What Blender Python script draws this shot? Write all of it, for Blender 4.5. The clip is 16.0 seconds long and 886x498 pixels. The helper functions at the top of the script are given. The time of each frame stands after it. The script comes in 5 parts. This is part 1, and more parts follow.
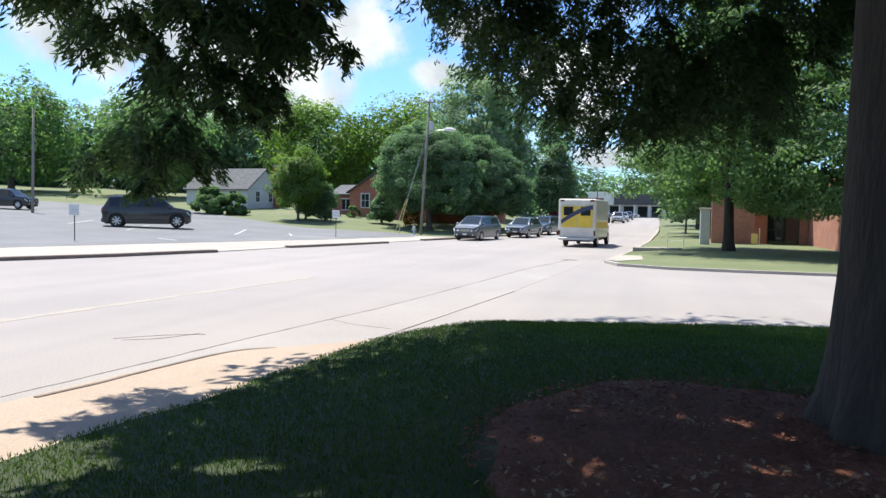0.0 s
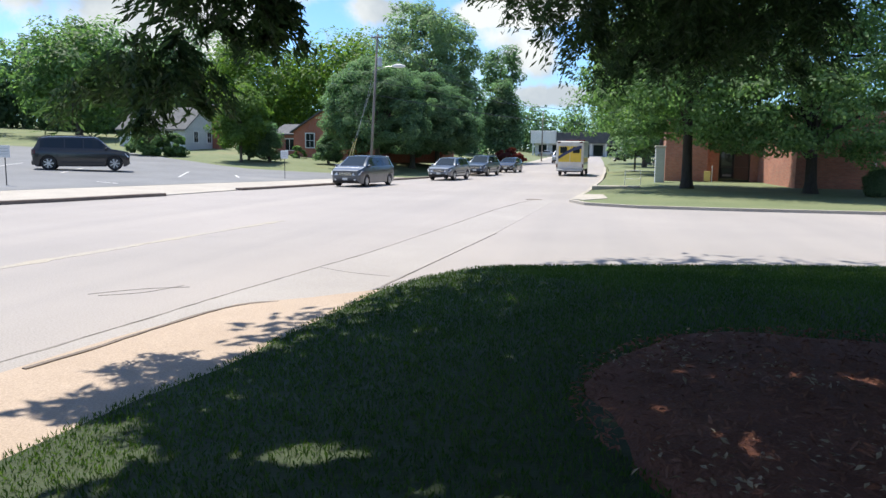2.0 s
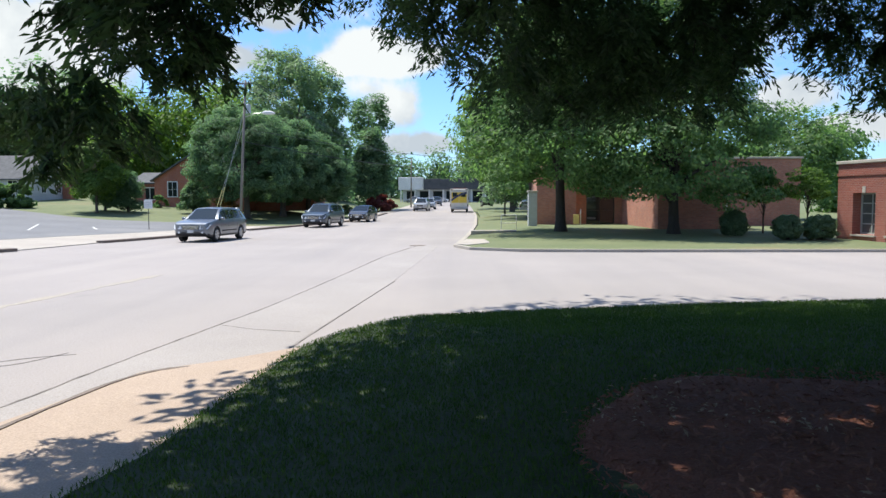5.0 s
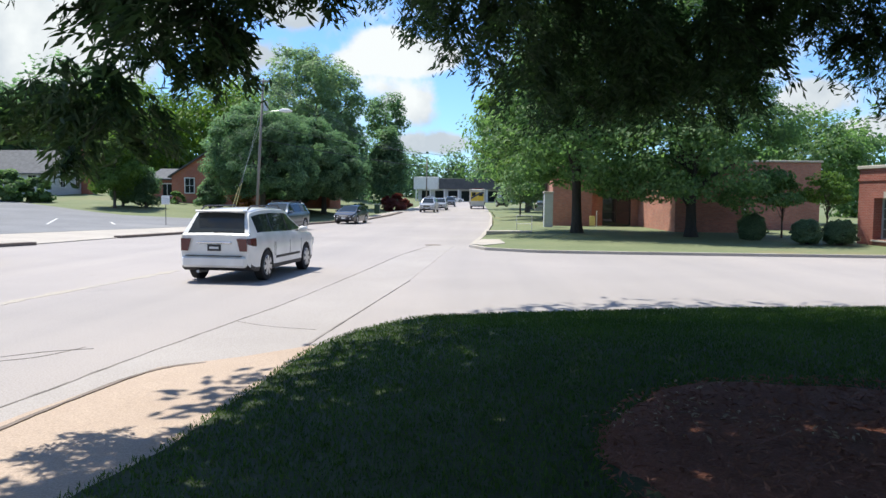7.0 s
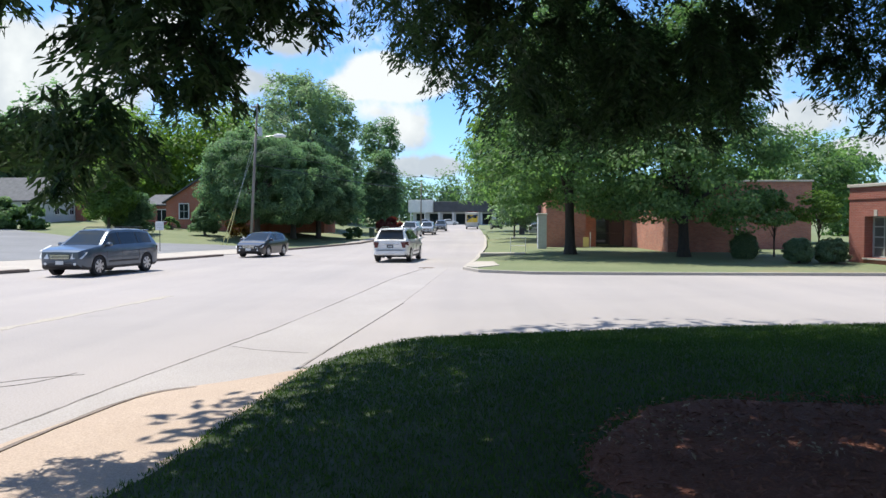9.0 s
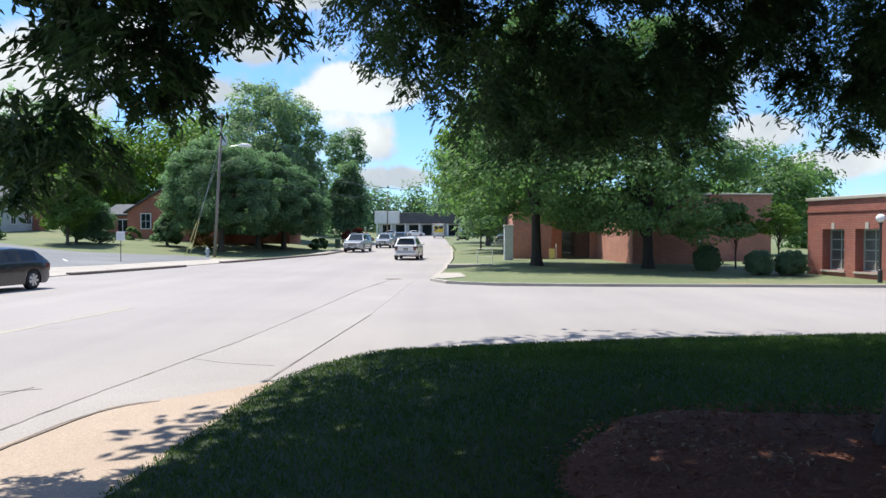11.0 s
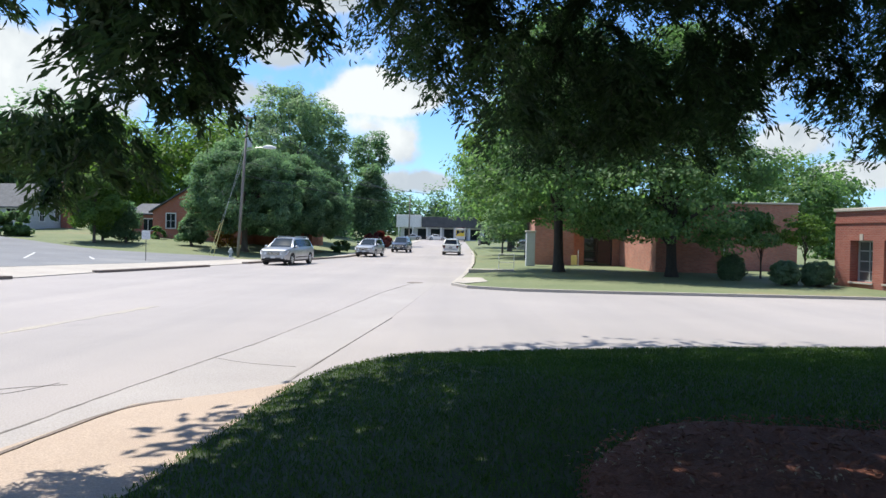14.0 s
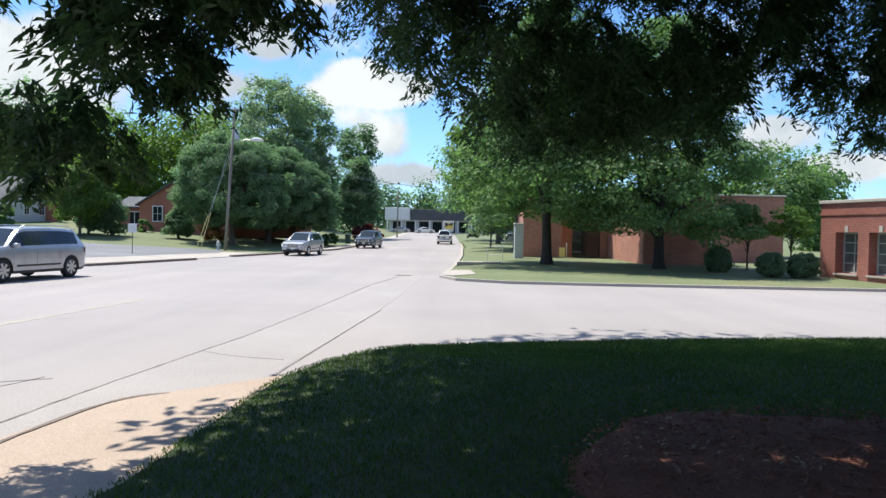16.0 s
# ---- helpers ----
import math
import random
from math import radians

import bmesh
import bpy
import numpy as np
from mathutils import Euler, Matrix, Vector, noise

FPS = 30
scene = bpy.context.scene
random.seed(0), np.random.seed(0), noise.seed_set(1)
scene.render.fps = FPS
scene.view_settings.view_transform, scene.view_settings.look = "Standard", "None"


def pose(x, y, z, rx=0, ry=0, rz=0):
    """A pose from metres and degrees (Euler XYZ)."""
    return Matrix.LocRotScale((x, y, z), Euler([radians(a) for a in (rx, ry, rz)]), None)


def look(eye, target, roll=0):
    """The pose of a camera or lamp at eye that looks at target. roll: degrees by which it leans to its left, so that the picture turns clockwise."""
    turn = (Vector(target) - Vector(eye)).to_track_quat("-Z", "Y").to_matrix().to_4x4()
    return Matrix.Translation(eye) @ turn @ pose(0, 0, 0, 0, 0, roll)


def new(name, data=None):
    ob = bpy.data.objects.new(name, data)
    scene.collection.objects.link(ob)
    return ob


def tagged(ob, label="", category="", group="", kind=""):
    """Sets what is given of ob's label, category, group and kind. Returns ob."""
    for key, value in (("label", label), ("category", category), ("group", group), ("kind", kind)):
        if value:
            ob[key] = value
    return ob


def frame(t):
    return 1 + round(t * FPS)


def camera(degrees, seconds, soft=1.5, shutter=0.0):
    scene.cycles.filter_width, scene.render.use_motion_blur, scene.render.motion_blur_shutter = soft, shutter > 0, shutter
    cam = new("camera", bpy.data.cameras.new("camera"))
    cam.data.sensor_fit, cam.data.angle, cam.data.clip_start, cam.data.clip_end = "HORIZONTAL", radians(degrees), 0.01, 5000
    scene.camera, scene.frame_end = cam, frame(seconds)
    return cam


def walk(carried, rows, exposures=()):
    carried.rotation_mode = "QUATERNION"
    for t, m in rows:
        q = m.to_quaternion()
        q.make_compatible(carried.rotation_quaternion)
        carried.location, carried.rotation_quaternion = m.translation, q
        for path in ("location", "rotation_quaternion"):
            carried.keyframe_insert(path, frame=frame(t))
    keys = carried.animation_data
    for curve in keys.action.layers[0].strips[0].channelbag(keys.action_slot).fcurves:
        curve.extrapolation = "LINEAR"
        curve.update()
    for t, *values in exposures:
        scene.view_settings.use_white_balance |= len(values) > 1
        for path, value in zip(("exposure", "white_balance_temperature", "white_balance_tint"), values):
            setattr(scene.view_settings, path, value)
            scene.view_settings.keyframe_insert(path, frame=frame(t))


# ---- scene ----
# ---- camera and its way ----
cam = camera(61.5, 16.0)
PATH = [
    (0, (2.045, -0.737, 2.007), (1.494, 1.183, 1.911), 1.0),
    (0.5, (1.758, -0.678, 2.032), (1.316, 1.263, 1.842), -0.6),
    (1, (1.46, -0.549, 2.014), (0.89, 1.356, 1.797), 0.8),
    (1.5, (1.188, -0.432, 1.999), (0.769, 1.508, 1.753), 0.5),
    (2, (0.855, -0.156, 1.963), (0.466, 1.789, 1.71), 0.6),
    (2.5, (0.505, 0.004, 1.941), (0.214, 1.968, 1.699), -0.7),
    (3, (0.225, 0.088, 1.963), (-0.138, 2.045, 1.768), -1.5),
    (3.5, (0.076, 0.201, 1.922), (-0.088, 2.179, 1.678), -3.0),
    (4, (0.004, 0.185, 1.975), (-0.112, 2.173, 1.784), -1.2),
    (4.2, (0.035, 0.217, 1.962), (-0.008, 2.211, 1.822), -1.1),
    (6.5, (0.067, 0.223, 1.952), (-0.002, 2.218, 1.828), 1.1),
    (7, (0.011, 0.27, 1.953), (-0.066, 2.264, 1.824), 0.6),
    (7.5, (0.023, 0.202, 1.951), (-0.04, 2.198, 1.845), 0.5),
    (8, (0.033, 0.204, 1.948), (-0.037, 2.2, 1.845), 0.2),
    (8.5, (0.083, 0.213, 1.949), (-0.015, 2.207, 1.844), 0.0),
    (8.7, (0.084, 0.212, 1.946), (-0.001, 2.208, 1.86), 0.0),
    (10.8, (0.037, 0.254, 1.937), (0.027, 2.254, 1.901), -0.0),
    (11, (0.031, 0.27, 1.939), (0.057, 2.27, 1.902), 0.2),
    (11.5, (0.022, 0.26, 1.94), (0.013, 2.26, 1.929), 0.7),
    (12, (0.016, 0.255, 1.945), (-0.012, 2.255, 1.918), 1.1),
    (12.5, (0.014, 0.251, 1.953), (-0.027, 2.25, 1.936), 0.7),
    (13, (0.004, 0.254, 1.947), (-0.043, 2.253, 1.91), 1.0),
    (13.5, (0.004, 0.25, 1.941), (-0.067, 2.249, 1.919), 0.5),
    (14, (0.008, 0.281, 1.939), (-0.023, 2.28, 1.913), 1.2),
    (14.5, (0.008, 0.267, 1.942), (-0.025, 2.267, 1.915), 1.1),
    (15, (0.022, 0.303, 1.932), (0.01, 2.302, 1.9), 1.1),
    (15.5, (0.018, 0.298, 1.925), (0.012, 2.297, 1.883), 0.9),
    (16, (0.016, 0.293, 1.933), (0.016, 2.292, 1.888), 1.1),
]
walk(cam, [(t, look(eye, target, roll)) for t, eye, target, roll in PATH], exposures=[(0.0, 1.12, 7000, 8), (1.0, 1.03, 7000, 8), (2.5, 0.99, 7000, 8), (4.0, 0.93, 6900, 8), (6.5, 0.97, 6900, 8), (16.0, 0.98, 6850, 8)])

# ---- sky and sun ----
SUN_WAY = Vector((-0.34, 0.22, 0.915)).normalized()   # towards the sun
world = bpy.data.worlds.new("sky")
scene.world = world
world.use_nodes = True


def sky_nodes():
    nt = world.node_tree
    nt.nodes.clear()
    N, L = nt.nodes.new, nt.links.new
    out, bg = N("ShaderNodeOutputWorld"), N("ShaderNodeBackground")
    sky = N("ShaderNodeTexSky")
    sky.sky_type, sky.sun_disc = "NISHITA", False
    sky.sun_elevation = math.asin(SUN_WAY.z)
    sky.sun_rotation = math.atan2(SUN_WAY.x, SUN_WAY.y)
    sky.dust_density, sky.ozone_density, sky.air_density = 0.4, 1.0, 1.0
    tc = N("ShaderNodeTexCoord")
    # clouds: puffs round chosen ways, edges broken by noise
    noise_node = N("ShaderNodeTexNoise")
    noise_node.inputs["Scale"].default_value, noise_node.inputs["Detail"].default_value = 15.0, 9.0
    noise_node.inputs["Roughness"].default_value = 0.6
    L(tc.outputs["Generated"], noise_node.inputs["Vector"])
    total = None
    for az, el, wide, tall, amount in SKY_PUFFS:
        way = Vector((math.sin(radians(az)) * math.cos(radians(el)), math.cos(radians(az)) * math.cos(radians(el)), math.sin(radians(el))))
        right = Vector((math.cos(radians(az)), -math.sin(radians(az)), 0))
        up = right.cross(way)
        d1, d2, d3 = N("ShaderNodeVectorMath"), N("ShaderNodeVectorMath"), N("ShaderNodeVectorMath")
        for d, v in ((d1, right / math.sin(radians(wide))), (d2, up / math.sin(radians(tall))), (d3, way)):
            d.operation = "DOT_PRODUCT"
            L(tc.outputs["Generated"], d.inputs[0])
            d.inputs[1].default_value = v
        comb = N("ShaderNodeCombineXYZ")
        L(d1.outputs["Value"], comb.inputs[0]); L(d2.outputs["Value"], comb.inputs[1])
        ln = N("ShaderNodeVectorMath"); ln.operation = "LENGTH"; L(comb.outputs[0], ln.inputs[0])
        m = N("ShaderNodeMath"); m.operation = "MULTIPLY_ADD"; L(ln.outputs["Value"], m.inputs[0])
        m.inputs[1].default_value, m.inputs[2].default_value = -amount, amount
        front = N("ShaderNodeMath"); front.operation = "GREATER_THAN"; L(d3.outputs["Value"], front.inputs[0]); front.inputs[1].default_value = 0.2
        mm = N("ShaderNodeMath"); mm.operation = "MULTIPLY"; L(m.outputs[0], mm.inputs[0]); L(front.outputs[0], mm.inputs[1])
        mx = N("ShaderNodeMath"); mx.operation = "MAXIMUM"; L(mm.outputs[0], mx.inputs[0]); mx.inputs[1].default_value = -0.5
        if total is None:
            total = mx
        else:
            j = N("ShaderNodeMath"); j.operation = "SMOOTH_MAX"; j.inputs[2].default_value = 0.15
            L(total.outputs[0], j.inputs[0]); L(mx.outputs[0], j.inputs[1])
            total = j
    s1 = N("ShaderNodeMath"); s1.operation = "MULTIPLY_ADD"; L(noise_node.outputs["Fac"], s1.inputs[0]); s1.inputs[1].default_value = 1.0; L(total.outputs[0], s1.inputs[2])
    ramp = N("ShaderNodeMapRange"); L(s1.outputs[0], ramp.inputs["Value"])
    ramp.interpolation_type = "SMOOTHSTEP"
    ramp.inputs["From Min"].default_value, ramp.inputs["From Max"].default_value = 0.52, 0.84
    # soft inner modelling of the clouds: bright crowns, grey bellies
    n2 = N("ShaderNodeTexNoise"); n2.inputs["Scale"].default_value, n2.inputs["Detail"].default_value = 9.0, 5.0
    L(tc.outputs["Generated"], n2.inputs["Vector"])
    tone = N("ShaderNodeValToRGB"); L(n2.outputs["Fac"], tone.inputs[0])
    tone.color_ramp.elements[0].position, tone.color_ramp.elements[0].color = 0.40, (1.95, 2.25, 2.65, 1)
    tone.color_ramp.elements[1].position, tone.color_ramp.elements[1].color = 0.60, (3.15, 3.38, 3.62, 1)
    mix = N("ShaderNodeMix"); mix.data_type = "RGBA"
    L(ramp.outputs["Result"], mix.inputs["Factor"]); deep = N("ShaderNodeMix"); deep.data_type, deep.blend_type = "RGBA", "MULTIPLY"; deep.inputs["Factor"].default_value = 1.0; deep.inputs["B"].default_value = (0.35, 0.53, 0.80, 1); L(sky.outputs[0], deep.inputs["A"]); L(deep.outputs["Result"], mix.inputs["A"]); L(tone.outputs[0], mix.inputs["B"])
    L(mix.outputs["Result"], bg.inputs["Color"])
    bg.inputs["Strength"].default_value = 0.15
    L(bg.outputs[0], out.inputs[0])


SKY_PUFFS = [  # azimuth, elevation, half width, half height, weight
    (-5.6, 10.7, 5.0, 1.9, 1.0), (-8.6, 10.3, 2.8, 1.2, 0.9), (-2.8, 10.7, 2.6, 1.4, 0.9), (-6.6, 11.7, 2.6, 1.5, 0.9), (-4.8, 7.3, 3.8, 2.4, 0.55), (-3.0, 4.4, 4.6, 1.2, 0.7), (-7.0, 8.6, 2.6, 1.4, 0.4),
    (-13.9, 13.8, 3.4, 1.9, 0.9), (-16.5, 10.5, 3.4, 1.6, 0.5), (-10.2, 17.4, 3.4, 1.2, 0.8), (-31.0, 9.5, 9.0, 5.5, 0.9), (-23.0, 13.0, 4.0, 3.0, 0.6), (-40, 14, 9.0, 6.0, 0.8), (-20, 22, 7, 3, 0.6),
    (24.0, 7.2, 3.2, 1.7, 0.9), (28.5, 4.9, 4.5, 1.3, 0.8), (33, 12, 5.0, 1.6, 0.5), (70, 20, 14, 6, 0.7), (140, 25, 16, 7, 0.7), (-100, 22, 16, 7, 0.7), (-65, 16, 10, 6, 0.8), (200, 30, 15, 8, 0.7)]
sky_nodes()
sun = new("sun", bpy.data.lights.new("sun", "SUN"))
sun.data.energy, sun.data.angle, sun.data.color = 3.6, radians(0.53), (1.0, 0.965, 0.91)
sun.matrix_basis = look(SUN_WAY * 60, (0, 0, 0))

# ---- materials ----
def mat(name, build):
    m = bpy.data.materials.new(name)
    m.use_nodes = True
    nt = m.node_tree
    build(nt, nt.nodes["Principled BSDF"])
    return m


def node(nt, kind, **values):
    n = nt.nodes.new(kind)
    for key, value in values.items():
        n.inputs[key].default_value = value
    return n


def coords(nt, scale=(1, 1, 1)):
    tc = nt.nodes.new("ShaderNodeTexCoord")
    mp = node(nt, "ShaderNodeMapping", Scale=scale)
    nt.links.new(tc.outputs["Object"], mp.inputs["Vector"])
    return mp.outputs["Vector"]


def ramp_of(nt, fac, stops):
    r = nt.nodes.new("ShaderNodeValToRGB")
    nt.links.new(fac, r.inputs["Fac"])
    els = r.color_ramp.elements
    while len(els) < len(stops):
        els.new(0.5)
    for e, (p, c) in zip(els, stops):
        e.position, e.color = p, (*c, 1)
    return r.outputs["Color"]


def mixed(nt, a, b, fac, mode="MIX"):
    m = nt.nodes.new("ShaderNodeMix")
    m.data_type, m.blend_type = "RGBA", mode
    for sock, v in ((m.inputs["A"], a), (m.inputs["B"], b), (m.inputs["Factor"], fac)):
        if hasattr(v, "is_linked"):
            nt.links.new(v, sock)
        elif isinstance(v, tuple):
            sock.default_value = (*v, 1)
        else:
            sock.default_value = v
    return m.outputs["Result"]


def noisy(nt, vec, scale, detail=4, rough=0.55):
    n = node(nt, "ShaderNodeTexNoise", Scale=scale, Detail=detail, Roughness=rough)
    nt.links.new(vec, n.inputs["Vector"])
    return n.outputs["Fac"]


def bumped(nt, p, height, strength=0.3, distance=0.01):
    b = node(nt, "ShaderNodeBump", Strength=strength, Distance=distance)
    nt.links.new(height, b.inputs["Height"])
    nt.links.new(b.outputs["Normal"], p.inputs["Normal"])


def surface(name, low, high, scale=3.0, fine=60.0, rough=0.85, metal=0.0, bump=0.25, depth=0.01, stretch=(1, 1, 1), stain=None, spec=0.4):
    """A matt surface: two colours mixed by broad noise, grain on top, fine relief, stains of their own shape."""
    def build(nt, p):
        v = coords(nt, stretch)
        broad, grain = noisy(nt, v, scale), noisy(nt, v, fine, 3)
        col = ramp_of(nt, broad, [(0.3, low), (0.7, high)])
        g = ramp_of(nt, grain, [(0.25, (0.72,) * 3), (0.75, (1.22,) * 3)])
        col = mixed(nt, col, g, 1.0, "MULTIPLY")
        if stain:
            s = ramp_of(nt, noisy(nt, v, scale * 0.31, 6, 0.7), [(0.56, (0, 0, 0)), (0.72, (1, 1, 1))])
            col = mixed(nt, col, stain, s)
        nt.links.new(col, p.inputs["Base Color"])
        p.inputs["Roughness"].default_value, p.inputs["Metallic"].default_value = rough, metal
        p.inputs["Specular IOR Level"].default_value = spec
        if bump:
            bumped(nt, p, grain, bump, depth)
    return mat(name, build)


def leafy(name, dark, light, through_col, scale=0.35, rough=0.55, gloss=0.3):
    """Leaves: each its own tint, patches over the crown, light shining through."""
    def build(nt, p):
        geo = nt.nodes.new("ShaderNodeNewGeometry")
        v = coords(nt)
        col = ramp_of(nt, geo.outputs["Random Per Island"], [(0.0, dark), (1.0, light)])
        patch = ramp_of(nt, noisy(nt, v, scale, 2), [(0.3, (0.7, 0.75, 0.7)), (0.7, (1.2, 1.15, 1.0))])
        col = mixed(nt, col, patch, 1.0, "MULTIPLY")
        nt.links.new(col, p.inputs["Base Color"])
        p.inputs["Roughness"].default_value, p.inputs["Specular IOR Level"].default_value = rough, gloss
        tr = nt.nodes.new("ShaderNodeBsdfTranslucent")
        nt.links.new(mixed(nt, col, through_col, 1.0, "MULTIPLY"), tr.inputs["Color"])
        mx = nt.nodes.new("ShaderNodeMixShader")
        mx.inputs["Fac"].default_value = 0.55
        nt.links.new(p.outputs[0], mx.inputs[1])
        nt.links.new(tr.outputs[0], mx.inputs[2])
        nt.links.new(mx.outputs[0], nt.nodes["Material Output"].inputs["Surface"])
    return mat(name, build)


def plain(name, col, rough=0.5, metal=0.0, glow=None, spec=0.5, coat=0.0):
    def build(nt, p):
        v = coords(nt)
        n = ramp_of(nt, noisy(nt, v, 2.0, 5), [(0.3, tuple(c * 0.88 for c in col)), (0.7, tuple(min(1, c * 1.08) for c in col))])
        nt.links.new(n, p.inputs["Base Color"])
        p.inputs["Roughness"].default_value, p.inputs["Metallic"].default_value = rough, metal
        p.inputs["Specular IOR Level"].default_value, p.inputs["Coat Weight"].default_value = spec, coat
        p.inputs["Coat Roughness"].default_value = 0.06
        if glow:
            p.inputs["Emission Color"].default_value, p.inputs["Emission Strength"].default_value = (*glow[0], 1), glow[1]
    return mat(name, build)


def road_build(nt, p):
    v = coords(nt)
    broad = noisy(nt, v, 0.12, 5, 0.6)
    lanes = noisy(nt, coords(nt, (0.55, 0.02, 1)), 1.0, 4)
    grain = noisy(nt, v, 45, 3)
    col = ramp_of(nt, broad, [(0.3, (0.290, 0.270, 0.262)), (0.7, (0.355, 0.326, 0.312))])
    col = mixed(nt, col, ramp_of(nt, lanes, [(0.36, (0.92, 0.925, 0.935)), (0.64, (1.03, 1.02, 1.015))]), 1.0, "MULTIPLY")
    col = mixed(nt, col, ramp_of(nt, grain, [(0.3, (0.8,) * 3), (0.7, (1.15,) * 3)]), 1.0, "MULTIPLY")
    spots = ramp_of(nt, noisy(nt, v, 0.55, 8, 0.75), [(0.62, (0, 0, 0)), (0.74, (0.55,) * 3)])
    col = mixed(nt, col, (0.17, 0.165, 0.17), spots)
    nt.links.new(col, p.inputs["Base Color"])
    p.inputs["Roughness"].default_value = 0.9
    bumped(nt, p, grain, 0.25, 0.006)


def brickwork_build(base):
    """Courses of brick for walls that stay far off."""
    def build(nt, p):
        tc = nt.nodes.new("ShaderNodeTexCoord")
        sep, comb = nt.nodes.new("ShaderNodeSeparateXYZ"), nt.nodes.new("ShaderNodeCombineXYZ")
        nt.links.new(tc.outputs["Object"], sep.inputs[0])
        add = nt.nodes.new("ShaderNodeMath")
        nt.links.new(sep.outputs[0], add.inputs[0]); nt.links.new(sep.outputs[1], add.inputs[1])
        nt.links.new(add.outputs[0], comb.inputs[0]); nt.links.new(sep.outputs[2], comb.inputs[1])
        b = node(nt, "ShaderNodeTexBrick", Scale=1.0)
        b.inputs["Mortar Size"].default_value, b.inputs["Brick Width"].default_value, b.inputs["Row Height"].default_value = 0.006, 0.21, 0.075
        b.inputs["Color1"].default_value = (*base, 1)
        b.inputs["Color2"].default_value = (base[0] * 1.3, base[1] * 1.35, base[2] * 1.3, 1)
        b.inputs["Mortar"].default_value = (0.34, 0.26, 0.22, 1)
        nt.links.new(comb.outputs[0], b.inputs["Vector"])
        stain = ramp_of(nt, noisy(nt, tc.outputs["Object"], 0.6, 5), [(0.3, (0.82,) * 3), (0.7, (1.12,) * 3)])
        nt.links.new(mixed(nt, b.outputs["Color"], stain, 1.0, "MULTIPLY"), p.inputs["Base Color"])
        p.inputs["Roughness"].default_value = 0.9
        bumped(nt, p, b.outputs["Fac"], 0.3, -0.004)
    return build


def glass_build(nt, p):
    p.inputs["Base Color"].default_value = (0.02, 0.026, 0.028, 1)
    p.inputs["Roughness"].default_value, p.inputs["Specular IOR Level"].default_value = 0.03, 0.45


# glass with a paler, mottled grey green base
def pale_glass_build(nt, p):
    v = coords(nt)
    col = ramp_of(nt, noisy(nt, v, 0.9, 3), [(0.35, (0.09, 0.115, 0.11)), (0.65, (0.16, 0.185, 0.175))])
    nt.links.new(col, p.inputs["Base Color"])
    p.inputs["Roughness"].default_value, p.inputs["Specular IOR Level"].default_value = 0.08, 0.8


ROAD = mat("worn pale asphalt", road_build)
CONCRETE = surface("pale concrete", (0.36, 0.328, 0.29), (0.43, 0.395, 0.35), 0.5, 50, stain=(0.27, 0.25, 0.23))
GUTTER = surface("worn gutter concrete", (0.31, 0.287, 0.275), (0.36, 0.334, 0.318), 0.4, 50, stain=(0.27, 0.25, 0.24))
APRON = surface("tan concrete", (0.365, 0.285, 0.225), (0.42, 0.335, 0.27), 0.8, 60, stain=(0.31, 0.24, 0.20))
JOINT = surface("dirt filled joint", (0.10, 0.09, 0.08), (0.28, 0.255, 0.24), 2.2, 40)
# dark brown puts the kerb faces' shade into the colour; also the manhole iron
KERB_DARK = surface("shade-dark kerb and iron", (0.14, 0.112, 0.095), (0.21, 0.172, 0.148), 2, 40)
LOT = surface("grey lot asphalt", (0.15, 0.155, 0.165), (0.20, 0.205, 0.215), 0.25, 40, stain=(0.24, 0.24, 0.24))
LINE_WHITE = surface("worn white paint", (0.5, 0.5, 0.5), (0.7, 0.7, 0.68), 3, 30)
LINE_YELLOW = surface("worn yellow paint", (0.375, 0.335, 0.275), (0.345, 0.32, 0.295), 0.5, 20)
# ground green held dark, with the oak's shade in the colour
LAWN_SHADE = surface("shade-dark lawn ground", (0.028, 0.045, 0.02), (0.045, 0.065, 0.028), 0.8, 30, bump=0.5)
LAWN = surface("far lawn", (0.115, 0.15, 0.07), (0.17, 0.192, 0.098), 0.35, 14, bump=0.6, depth=0.03, stain=(0.22, 0.19, 0.10))
MULCH = surface("brown mulch", (0.13, 0.048, 0.030), (0.22, 0.086, 0.055), 3, 40, bump=0.8, depth=0.03)
CHIP = surface("mulch chips", (0.14, 0.056, 0.036), (0.26, 0.115, 0.075), 9, 60)
DRYLEAF = surface("dry leaves", (0.26, 0.18, 0.11), (0.42, 0.32, 0.22), 6, 60)
# near-black browns carry trunk shade in the bark colour
BARK = surface("shade-dark bark", (0.03, 0.026, 0.023), (0.06, 0.05, 0.043), 6, 26, stretch=(1, 1, 0.22), bump=0.9, depth=0.03)
BARK_GREY = surface("grey bark", (0.07, 0.058, 0.048), (0.13, 0.11, 0.09), 5, 24, stretch=(1, 1, 0.25), bump=0.8, depth=0.02)
POLE_WOOD = surface("weathered pole wood", (0.17, 0.155, 0.14), (0.27, 0.25, 0.23), 3, 50, stretch=(1, 1, 0.08))
BRICKWORK = mat("red brickwork", brickwork_build((0.38, 0.155, 0.112)))
BRICKWORK_DEEP = mat("deep red brickwork", brickwork_build((0.26, 0.078, 0.058)))
BRICKWORK_HOUSE = mat("orange red brickwork", brickwork_build((0.34, 0.10, 0.06)))
STONE = surface("cast stone", (0.42, 0.39, 0.34), (0.5, 0.47, 0.42), 2, 40)
WHITE_PAINT = surface("white paint", (0.66, 0.67, 0.67), (0.76, 0.76, 0.75), 1.2, 30, rough=0.6)
